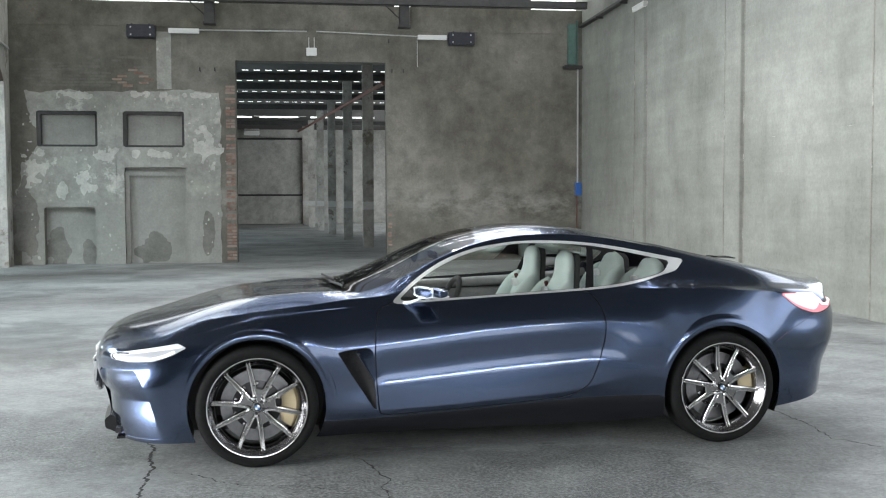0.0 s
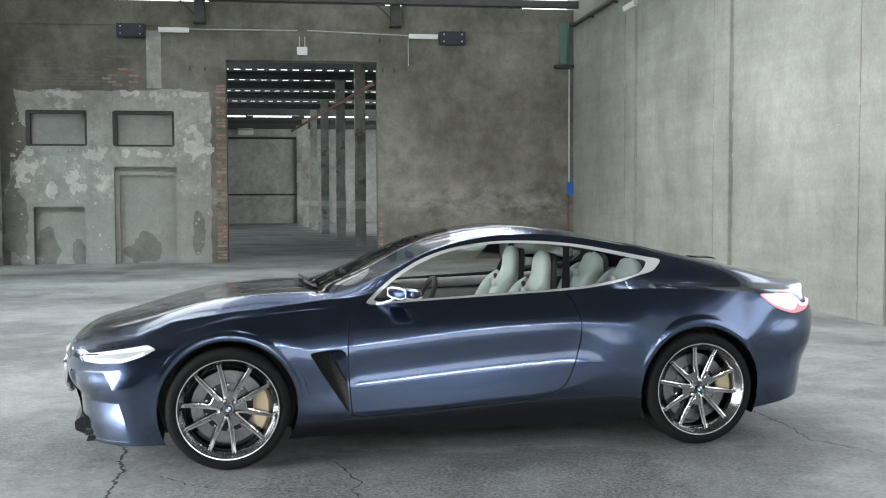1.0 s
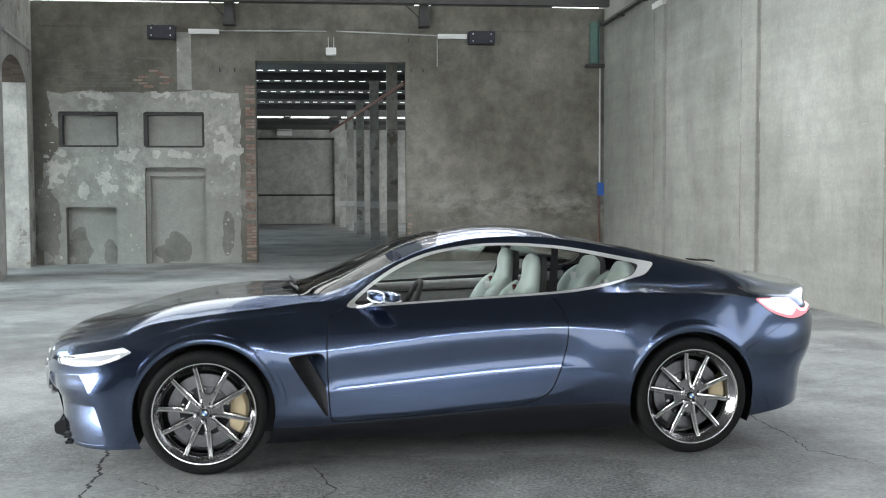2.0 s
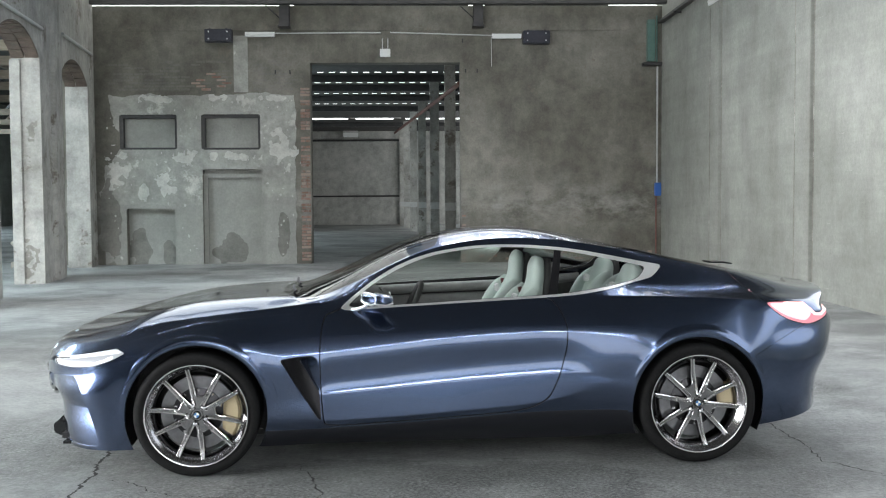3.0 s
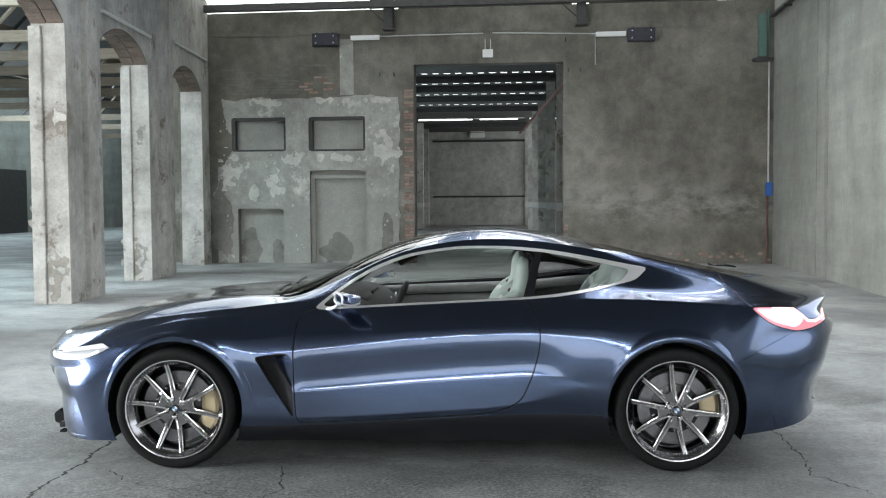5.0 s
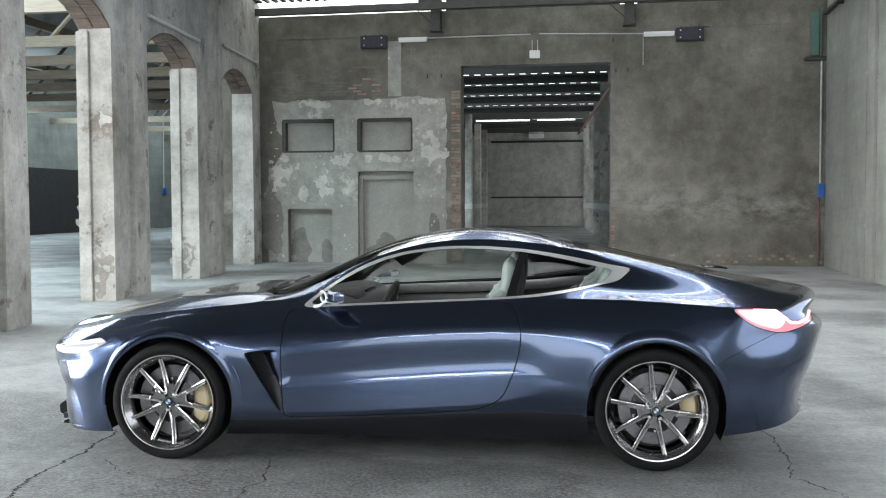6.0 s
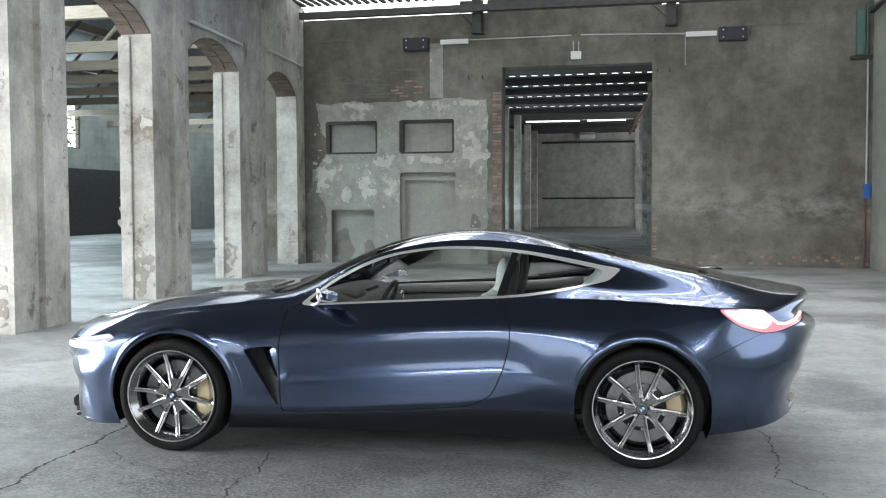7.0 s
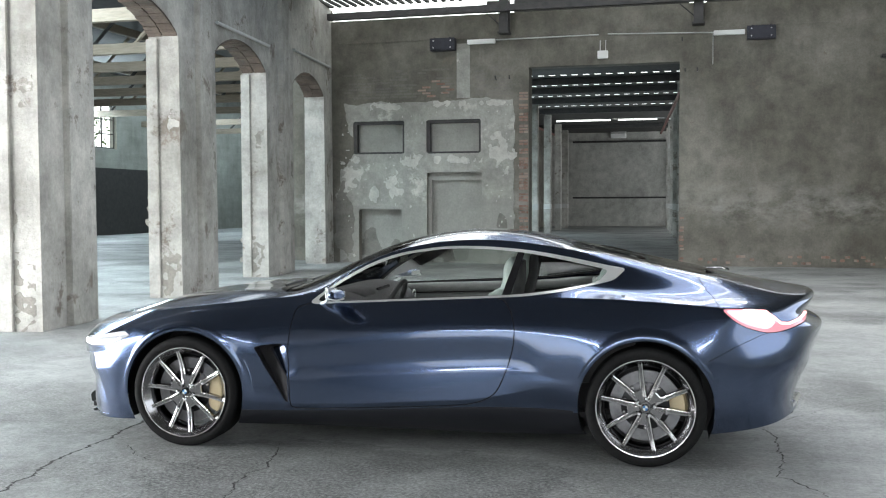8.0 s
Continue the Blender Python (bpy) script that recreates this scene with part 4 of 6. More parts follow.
def body_sheet(per_s=20, per_v=22):
    nl, ns, _ = LINES.shape
    flip = np.array([1, -1, 1])
    K = np.concatenate([LINES[:, [2, 1]] * flip, LINES, LINES[:, [-2, -3]] * flip], axis=1)
    T = np.r_[0, np.cumsum(np.linalg.norm(np.diff(K, axis=1), axis=2).mean(0))]
    q = np.concatenate([np.linspace(T[i], T[i + 1], per_s, endpoint=False) for i in range(2, ns + 1)] + [[T[ns + 1]]])
    S = np.array([spline(T, K[i], q) for i in range(nl)])          # lines x samples x 3
    # fair the long lines between nose and tail
    X = S[6, :, 0]
    calm = smooth01((X + .45) / .3) * (1 - smooth01((X - 3.15) / .25)) * (1 - .8 * np.exp(-((X - .62) / .16) ** 2))
    off = np.abs(q[:, None] - q[None, :])
    wt = np.exp(-(off / .09) ** 2) * np.gradient(q)[None, :]
    wt /= wt.sum(1, keepdims=True)
    for i in range(6, nl):
        slope = np.stack([wt @ S[i, :, d] for d in range(3)], 1)
        lean = np.stack([wt @ slope[:, d] for d in range(3)], 1)
        S[i] = S[i] + calm[:, None] * (2 * slope - lean - S[i])
    cols = []
    for j in range(S.shape[1]):
        P = np.vstack([S[:, j], S[-2, j] * flip, S[-3, j] * flip])
        t = np.r_[0, np.cumsum(np.maximum(np.linalg.norm(np.diff(P, axis=0), axis=1), 0.004))]
        qq = np.concatenate([np.linspace(t[i], t[i + 1], per_v, endpoint=False) for i in range(nl - 1)] + [[t[nl - 1]]])
        col = spline(t, P, qq)
        x = S[6, j, 0]
        main = float(smooth01((x + .42) / .3) * (1 - smooth01((x - 3.08) / .25)))
        if main > 0:
            # upper body: panels that meet in folds at the shoulder, at the bonnet edge and at the roof rail
            a, b, c = 6 * per_v, 7 * per_v, 8 * per_v
            parts = [col[:a], spline(t[6:8], P[6:8], qq[a:b]), spline(t[7:9], P[7:9], qq[b:c]), spline(t[8:], P[8:], qq[c:])]
            rail = spline(t[7:], P[7:], qq[b:])
            sides = spline(t[6:9], P[6:9], qq[a:c])
            bonnet = 1 - float(smooth01((x - .50) / .25))
            roof = float(smooth01((x - .70) / .2) * (1 - smooth01((x - 2.9) / .25)))
            haunch = float(smooth01((x - 2.35) / .25))
            fold = col.copy()
            fold[a:c] = bonnet * np.vstack([parts[1], rail[:c - b]]) + (1 - bonnet) * sides
            fold[b:] = np.where(np.arange(len(fold) - b)[:, None] < c - b, fold[b:], bonnet * rail + (1 - bonnet) * (roof * np.vstack([sides[b - a:], parts[3]]) + (1 - roof) * rail))
            fold[a:] = (1 - haunch) * fold[a:] + haunch * spline(t[6:], P[6:], qq[a:])
            col = col * (1 - main) + fold * main
            # flank
            L = flank(x, P[6, 2], P[6, 1])
            rows = [(P[0, 2], P[0, 1], 0, 0), L[0], L[1], L[2], None, L[3], L[4]]
            lower = np.empty((a, 3))
            zs = [r[0] if r else (L[2][0] + L[3][0]) / 2 for r in rows]
            for k in range(6):
                for n_ in range(per_v):
                    u = n_ / per_v
                    z = zs[k] + u * (zs[k + 1] - zs[k])
                    lo, hi = {0: (None, L[0]), 1: (L[0], L[1]), 2: (L[1], L[2]), 3: (L[2], L[3]), 4: (L[2], L[3]), 5: (L[3], L[4])}[k]
                    if lo is None:
                        w = P[0, 1] + (L[0][1] - P[0, 1]) * (1 - (1 - u) ** 1.7)
                    else:
                        w = arc(lo, hi, z)
                    lower[k * per_v + n_] = (P[k, 0] + u * (P[k + 1, 0] - P[k, 0]), w, z)
            col[:a] = col[:a] * (1 - main) + lower * main
        cols.append(col)
    G = np.array(cols)                                             # samples x around x 3
    G[:, :, 1] = np.maximum(G[:, :, 1], 0)
    a, b = G.shape[:2]
    V = G.reshape(-1, 3)
    V[:, 1] *= -1
    F = [(i * b + k, i * b + k + 1, (i + 1) * b + k + 1, (i + 1) * b + k) for i in range(a - 1) for k in range(b - 1)]
    return V, F


def rounded(poly, times=2):
    """An outline with its corners cut a little, twice."""
    P = np.array(poly, float)
    for _ in range(times):
        N = np.roll(P, -1, 0)
        P = np.stack([0.8 * P + 0.2 * N, 0.2 * P + 0.8 * N], 1).reshape(-1, 2)
    return P


def side(poly, w_min=0.4):
    """Cutting function for an outline seen from the side."""
    return lambda P: np.maximum(signed(P[:, [0, 2]], poly), w_min + P[:, 1])


def top(poly, z_min=0.8):
    """Cutting function for an outline (x, half width) seen from above."""
    return lambda P: np.maximum(signed(np.c_[P[:, 0], -P[:, 1]], poly), z_min - P[:, 2])


def grown(f, d):
    return lambda P: f(P) - d


V, F = body_sheet()
INTAKE = [(-.88, .545), (-.675, .560), (-.650, .53), (-.590, .40), (-.528, .20), (-.540, .178), (-.72, .172), (-.84, .20), (-.95, .42)]
VENT = rounded([(.452, .634), (.486, .644), (.664, .664), (.664, .50), (.680, .300), (.665, .300), (.603, .396), (.526, .514), (.48, .593)])
# wheel arch lips stand proud
for ax in AXLES:
    r = np.hypot(V[:, 0] - ax, V[:, 2] - HUB_Z)
    lip = (V[:, 1] < -0.6) & (V[:, 2] < 0.85)
    d = np.clip((0.437 - r) / 0.052, 0, 1.3) * 0.003
    V[:, 1] -= np.where(lip, d, 0)
def line_z(line, x):
    return np.interp(x, [p[0] for p in line[3:15]], [p[2] for p in line[3:15]])


X = V[:, 0]
# crests along the wing and the bonnet edge
front = 1 - smooth01((X - 0.45) / 0.25)
up = V[:, 2] - line_z(L_BELT, X)
V[:, 1] -= np.where((V[:, 1] < -0.6) & (X > -0.42), 0.005 * front * smooth01((X + 0.42) / 0.1) * np.where(up > 0, 1 - smooth01(up / 0.012), 1 - smooth01(-up / 0.06)), 0)


def surf(x, z, w_min=0.2):
    """The body's side at (x, z): its y."""
    k = np.where(V[:, 1] < -w_min)[0]
    return V[k[np.argmin((V[k, 0] - x) ** 2 + (V[k, 2] - z) ** 2)], 1]


shell = Sheet(V, F)
for ax in AXLES:
    shell.cut(lambda P, ax=ax: np.maximum(np.hypot(P[:, 0] - ax, P[:, 2] - HUB_Z) - R_ARCH, 0.55 + P[:, 1]))

WSCREEN = rounded([(.42, -.1), (.44, .30), (.50, .55), (.60, .650), (.80, .636), (1.05, .603), (1.25, .570), (1.345, .548), (1.375, .40), (1.41, .20), (1.43, -.1)])
REARWIN = rounded([(2.36, -.1), (2.37, .30), (2.39, .44), (2.45, .515), (2.60, .520), (2.90, .520), (3.13, .505), (3.20, .40), (3.24, .2), (3.25, -.1)])
DLO = rounded([(.765, .893), (1.0, .905), (1.5, .93), (1.99, .953), (2.15, .965), (2.35, .993), (2.53, 1.03), (2.61, 1.047), (2.64, 1.06), (2.70, 1.112), (2.69, 1.124),
       (2.61, 1.137), (2.42, 1.175), (2.25, 1.207), (2.10, 1.230), (1.90, 1.247), (1.72, 1.251), (1.57, 1.246), (1.35, 1.215), (1.22, 1.178), (1.10, 1.128), (.98, 1.058), (.87, .980)])
PANE = rounded([(.815, .908), (1.1, .922), (1.5, .942), (1.99, .966), (2.15, .980), (2.35, 1.008), (2.48, 1.030), (2.535, 1.046), (2.565, 1.068), (2.60, 1.112), (2.53, 1.128), (2.42, 1.150),
        (2.25, 1.186), (2.10, 1.212), (1.90, 1.231), (1.72, 1.236), (1.57, 1.231), (1.36, 1.200), (1.23, 1.162), (1.11, 1.111), (.99, 1.044), (.885, .970)])
POST = [(1.965, .92), (2.02, .92), (2.105, 1.26), (2.065, 1.26)]
DOOR = rounded([(.765, .893), (.700, .872), (.682, .79), (.672, .671), (.676, .497), (.688, .31), (.703, .262), (1.138, .284), (1.612, .312), (1.786, .327), (1.881, .353), (1.944, .390),
        (1.976, .425), (2.03, .552), (2.064, .679), (2.07, .79), (2.039, .885), (1.985, .955), (1.5, 1.02), (1.0, 1.0)])
HEADLAMP = [(-.815, .630), (-.80, .648), (-.60, .682), (-.43, .712), (-.385, .688), (-.46, .648), (-.56, .615), (-.70, .606), (-.80, .612)]
TAILLAMP = rounded([(3.235, .914), (3.33, .914), (3.49, .908), (3.575, .838), (3.61, .834), (3.76, .872), (3.78, .845), (3.58, .785), (3.49, .778), (3.38, .808), (3.31, .845)])
BOOT = [(3.235, .914), (3.205, .965), (3.17, 1.0), (3.13, 1.06), (3.2, 1.3), (4.2, 1.3), (4.2, .80), (3.78, .845), (3.76, .872), (3.61, .834), (3.575, .838), (3.49, .908), (3.33, .914)]
BUMPER = [(3.155, .615), (3.31, .70), (3.45, .765), (3.49, .778), (3.58, .785), (3.8, .845), (4.2, .8), (4.2, 0), (3.0, 0), (3.155, .5)]

# lower sill cut off so that its shade can be coloured in near-black
skirt = shell.cut(lambda P: np.maximum.reduce([P[:, 2] - soft(P[:, 0], Z_SEAM, .08) + .004, 0.34 - P[:, 0], P[:, 0] - 2.49, 0.5 + P[:, 1]]))
windscreen = shell.cut(top(WSCREEN))
rear_screen = shell.cut(top(REARWIN))
window = shell.cut(side(DLO))
pane = window.cut(side(PANE))
post = pane.cut(side(POST))
front_pane = pane.cut(lambda P: P[:, 0] - 2.02)
seams = []


def panel(poly, gap=0.0016, w=0.4):
    """Cuts a panel out of the shell with a fine gap round it."""
    whole = shell.cut(grown(side(poly, w), gap))
    inner = whole.cut(grown(side(poly, w), -gap))
    seams.append(whole)
    return inner


headlamp = panel(HEADLAMP, 0.002, 0.35)
intake = shell.cut(side(INTAKE, 0.35))
taillamp = panel(TAILLAMP, 0.002, 0.25)
vent = shell.cut(side(VENT))
vent_skin = vent.cut(side(np.array(VENT) + np.array([0.105, 0.0])))
door = panel(DOOR, 0.0032)
boot = panel(BOOT, 0.0018, -1.0)
bumper = panel(BUMPER, 0.0013, -1.0)


def pocket_bm(sheet, move, mirror=False):
    """The sheet moved inwards, with walls from its old rim to the new one."""
    count = {}
    for f in sheet.F:
        for a, b in zip(f, f[1:] + f[:1]):
            count[(min(a, b), max(a, b))] = count.get((min(a, b), max(a, b)), 0) + 1
    P = np.array(sheet.V)
    Q = move(P)
    used = sorted({i for f in sheet.F for i in f})
    bm, s = bmesh.new(), (-1 if mirror else 1)
    old, moved = {}, {i: bm.verts.new((Q[i][0], Q[i][1] * s, Q[i][2])) for i in used}
    for f in sheet.F:
        try:
            bm.faces.new([moved[i] for i in f])
        except ValueError:
            pass
    for (a, b), k in count.items():
        if k == 1:
            for i in (a, b):
                if i not in old:
                    old[i] = bm.verts.new((P[i][0], P[i][1] * s, P[i][2]))
            bm.faces.new((moved[a], moved[b], old[b], old[a]))
    bmesh.ops.recalc_face_normals(bm, faces=bm.faces[:])
    return bm


def inward(P, d):
    Q = P.copy()
    Q[:, 1] = np.where(Q[:, 1] < -0.02, Q[:, 1] + d, Q[:, 1])
    return Q


body = put("body", shell.bm(both=True), M_PAINT, car, smooth=True, angle=28)
for far in (False, True):
    put("sill_skirt", skirt.bm(mirror=far), M_SILL, car, "lower sill coloured near-black for its shade", smooth=True)
put("boot_lid", boot.bm(both=True), M_PAINT, car, smooth=True, angle=28)
put("rear_bumper", bumper.bm(both=True), M_PAINT, car, smooth=True, angle=28)
put("windscreen", windscreen.bm(both=True), M_WSCREEN, car, "tinted windscreen", smooth=True)
put("rear_window", rear_screen.bm(both=True), M_DARKGLASS, car, "dark rear window", smooth=True)


def pieces(sheet):
    """The parts of a sheet that do not touch one another."""
    root = {}

    def top_of(i):
        while root.setdefault(i, i) != i:
            root[i] = root[root[i]]
            i = root[i]
        return i

    for f in sheet.F:
        for i in f[1:]:
            root[top_of(i)] = top_of(f[0])
    groups = {}
    for f in sheet.F:
        groups.setdefault(top_of(f[0]), []).append(f)
    return [Sheet(sheet.V, fs) for fs in groups.values()]


for s in [p for whole in seams for p in pieces(whole) if len(p.F) > 3]:
    for far in (False, True):
        put("panel_gap", s.bm(mirror=far, move=lambda P: inward(P, 0.004)), M_SEAM, car, smooth=True)


def intake_move(P):
    # two flat facets behind a sharp rear edge: a hollow upper one under the lamp and a blade that leans out to its foot
    Q = P.copy()
    x, z = P[:, 0], P[:, 2]
    edge = np.interp(z, [.17, .38, .50, .545], [-.530, -.586, -.642, -.668])
    back = np.clip(edge - x, 0, 1)
    depth = lambda zz: .006 + .24 * np.clip(.56 - zz, 0, .2) + .20 * back
    upper = depth(z)
    blade = .003 + (depth(.385) - .004) * np.clip((z - .17) / .215, 0, 1) ** 1.3
    w = smooth01((z - .380) / .012)
    Q[:, 1] += (upper * w + blade * (1 - w)) * smooth01((x + .90) / .05)
    return Q


def vent_move(P):
    Q = P.copy()
    u = np.clip((0.69 - P[:, 0]) / 0.2, 0, 1)
    Q[:, 1] += 0.075 * u
    return Q


for far in (False, True):
    dr = put("door", door.bm(mirror=far), M_PAINT, car, smooth=True, angle=28)
    put("window_trim", window.bm(mirror=far, move=lambda P: inward(P, -0.004)), M_CHROME, car, "satin chrome window surround", smooth=True)
    put("side_window", front_pane.bm(mirror=far), M_GLASS, dr, "clear tinted door glass", smooth=True)
    put("quarter_window", pane.bm(mirror=far), M_GLASS, car, "clear tinted rear side glass", smooth=True)
    put("centre_post", post.bm(mirror=far), M_GLOSS_BLACK, car, "gloss black window post", smooth=True)
    put("pillar_lining", window.bm(mirror=far, move=lambda P: inward(P, 0.012)), M_TRIM_DARK, car, smooth=True)
    put("nose_intake", pocket_bm(intake, intake_move, far), M_PAINT, car, "recessed side pocket in the nose", smooth=True, angle=30)
    put("side_vent", pocket_bm(vent, vent_move, far), M_MESH, car, "black mesh of the side vent", smooth=True, angle=30)
    put("vent_skin", vent_skin.bm(mirror=far, move=vent_move), M_PAINT, car, smooth=True)
    lit = Sheet(V.copy(), list(F)).cut(grown(side(HEADLAMP, 0.35), 0.0))
    hl = put("headlight", lit.bm(mirror=far), M_HEADLAMP, car, "lit white headlight", smooth=True)
    tl = put("tail_light", taillamp.bm(mirror=far), M_TAIL, car, "lit red L-shaped tail light", smooth=True)


def soft_surf(x, z):
    """The body's side at (x, z), averaged over the points near it."""
    k = NEAR[np.argsort((V[NEAR, 0] - x) ** 2 + (V[NEAR, 2] - z) ** 2)[:14]]
    w = 1 / ((V[k, 0] - x) ** 2 + (V[k, 2] - z) ** 2 + 1e-5)
    return float((V[k, 1] * w).sum() / w.sum())


def arch_flare(ax, a0, a1, mirror):
    """The raised band round a wheel opening: a flat face, a rounded outer edge and a return to the body."""
    n = 72
    A = np.radians(np.linspace(a0, a1, n + 1))
    at = lambda r: np.array([soft_surf(ax + r * math.cos(a), HUB_Z + r * math.sin(a)) for a in A])
    y_in, y_out = -at(0.388), -at(0.448)
    for _ in range(40):
        for y in (y_in, y_out):
            y[1:-1] = (y[:-2] + 2 * y[1:-1] + y[2:]) / 4
    ends = np.minimum(1, np.minimum(np.arange(n + 1), n - np.arange(n + 1)) / 14)
    face_in = y_in + 0.004 * ends + 0.001
    face_out = np.maximum(face_in - 0.011, y_out + 0.0012)
    step = (face_out - y_out) * ends
    face_out = y_out + step
    bm = bmesh.new()
    s = 1 if mirror else -1
    rows = []
    for r, y in ((0.383, face_in - 0.02), (0.3835, face_in - 0.002), (0.386, face_in), (0.41, face_in - 0.0045), (0.426, face_out), (0.431, y_out + .85 * step), (0.437, y_out + .5 * step), (0.443, y_out + .15 * step), (0.448, y_out + .0006), (0.455, y_out - 0.005)):
        rows.append([bm.verts.new((ax + r * math.cos(a), s * yy, HUB_Z + r * math.sin(a))) for a, yy in zip(A, y)])
    for P, Q in zip(rows, rows[1:]):
        for k in range(n):
            bm.faces.new((P[k], P[k + 1], Q[k + 1], Q[k]))
    bmesh.ops.recalc_face_normals(bm, faces=bm.faces[:])
    if sum(f.normal.y for f in bm.faces) * s < 0:
        bmesh.ops.reverse_faces(bm, faces=bm.faces[:])
    put("arch_flare", bm, M_PAINT, car, "raised painted band round the wheel opening", smooth=True, angle=50)


NEAR = np.where((V[:, 1] < -0.55) & (V[:, 2] < 0.95))[0]
for mirror in (False, True):
    arch_flare(0.0, 0, 184, mirror)
    arch_flare(2.822, -8, 186, mirror)

# wheel wells and underside
for ax in AXLES:
    for far in (1, -1):
        bm = bmesh.new()
        n = 24
        prof = [(R_ARCH + 0.004, -0.915), (R_ARCH + 0.012, -0.60), (0.0, -0.60)]
        rings = []
        for r, y in prof:
            rings.append([bm.verts.new((ax + r * math.cos(math.pi * (1.28 * k / n - 0.14)), y * far, HUB_Z + r * math.sin(math.pi * (1.28 * k / n - 0.14)))) for k in range(n + 1)])
        for A, B in zip(rings, rings[1:]):
            for k in range(n):
                bm.faces.new((A[k], A[k + 1], B[k + 1], B[k]))
        put("wheel_arch_liner", bm, M_BLACK, car, smooth=True)
put("underbody", boxes((-.80, -.36, -.62, .62, .17, .20), (-.36, 3.2, -.60, .60, .16, .19), (.40, 2.42, -.72, .72, .150, .19), (3.2, 3.62, -.6, .6, .26, .29)), M_BLACK, car)


# wheels
def wheel_meshes():
    tyre = mesh_of("tyre", lathe([(.275, .02), (.281, -.006), (.290, -.016), (.308, -.021), (.325, -.018), (.338, -.006), (.344, .016), (.345, .05), (.345, .20), (.340, .235), (.31, .25), (.27, .24)], 72), True)
    rim = mesh_of("rim", lathe([(.281, -.004), (.281, -.016), (.277, -.021), (.274, -.021), (.270, -.014), (.255, .004), (.238, .022), (.234, .032), (.232, .10), (.238, .16), (.26, .23)], 72), True)
    bm = bmesh.new()
    # one spoke along +z: a ridged bar, set back at the hub
    rows = []
    for u in np.linspace(0, 1, 7):
        r = .058 + (.271 - .058) * u
        lean = r * math.tan(radians(17.6 - 2.2 * u))
        wdt = .0165 * (1 - u) + .0105 * u
        y = .012 + .016 * math.sin(math.pi * u * 0.9) - .020 * u
        # two narrow polished edges with a hollow face between them
        rows.append([(r, lean - wdt * 1.3, y + .026), (r, lean - wdt, y + .002), (r, lean - wdt * .55, y), (r, lean - wdt * .3, y + .0045), (r, lean + wdt * .3, y + .0045), (r, lean + wdt * .55, y), (r, lean + wdt, y + .002), (r, lean + wdt * 1.3, y + .026)])
    vs = [[bm.verts.new((o, y, r)) for r, o, y in row] for row in rows]
    for A, B in zip(vs, vs[1:]):
        for k in range(8):
            bm.faces.new((A[k], A[(k + 1) % 8], B[(k + 1) % 8], B[k])).material_index = 0 if k in (1, 2, 4, 5) else 1
    bm.faces.new(vs[0])
    bm.faces.new(vs[-1][::-1])
    bmesh.ops.recalc_face_normals(bm, faces=bm.faces[:])
    spoke_a = bm.copy()
    for v in bm.verts:
        v.co.x *= -1
    bmesh.ops.reverse_faces(bm, faces=bm.faces[:])
    sa, sb = mesh_of("spoke_a", spoke_a, True, 25), mesh_of("spoke_b", bm, True, 25)
    hub = mesh_of("hub", lathe([(.0001, .010), (.028, .010), (.032, .016), (.048, .026), (.060, .040), (.060, .08)], 40), True)
    cap = mesh_of("cap", lathe([(.0001, -.006), (.018, -.006), (.0215, -.003), (.023, .004), (.023, .010)], 32), True)
    disc = mesh_of("disc", lathe([(.07, .085), (.08, .075), (.205, .075), (.205, .105), (.07, .105)], 56), False)
    bell = mesh_of("bell", lathe([(.0001, .064), (.105, .064), (.118, .070), (.140, .073), (.140, .09)], 40), True)
    nut = mesh_of("nut", lathe([(.0001, -.006), (.0075, -.006), (.0125, .0), (.0125, .02)], 12), True)
    web = bmesh.new()
    pts = [(-.013, .028), (.013, .028), (.017, .070), (.043, .118), (.033, .121), (.022, .104), (-.022, .104), (-.033, .121), (-.043, .118), (-.017, .070)]
    n = len(pts)
    ring = [[web.verts.new((x * f, y, .072 + (r - .072) * f)) for x, r in pts] for y, f in ((.010, .86), (.0125, .96), (.020, 1.0), (.045, 1.0))]
    web.faces.new(ring[0]).material_index = 1
    for A, B in zip(ring, ring[1:]):
        for k in range(n):
            web.faces.new((A[k], B[k], B[(k + 1) % n], A[(k + 1) % n])).material_index = 0 if A is not ring[2] else 1
    bmesh.ops.recalc_face_normals(web, faces=web.faces[:])
    return tyre, rim, sa, sb, hub, cap, disc, bell, nut, mesh_of("web", web)


def caliper_mesh(a0, a1, depth):
    bm = bmesh.new()
    n = 10
    rows = []
    for k in range(n + 1):
        a = radians(a0 + (a1 - a0) * k / n)
        taper = 1 - 0.25 * abs(2 * k / n - 1) ** 3
        ro, ri = .232 * (0.985 + .015 * taper), .232 - (.095 * taper)
        rows.append([bm.verts.new((rr * math.cos(a), y, rr * math.sin(a))) for rr, y in ((ri, .060), (ri + .02, .048), (ro - .012, .046), (ro, .06), (ro, .06 + depth), (ri, .06 + depth))])
    for A, B in zip(rows, rows[1:]):
        for k in range(6):
            bm.faces.new((A[k], A[(k + 1) % 6], B[(k + 1) % 6], B[k]))
    bm.faces.new(rows[0])
    bm.faces.new(rows[-1][::-1])
    bmesh.ops.recalc_face_normals(bm, faces=bm.faces[:])
    return mesh_of("caliper", bm, True, 30)


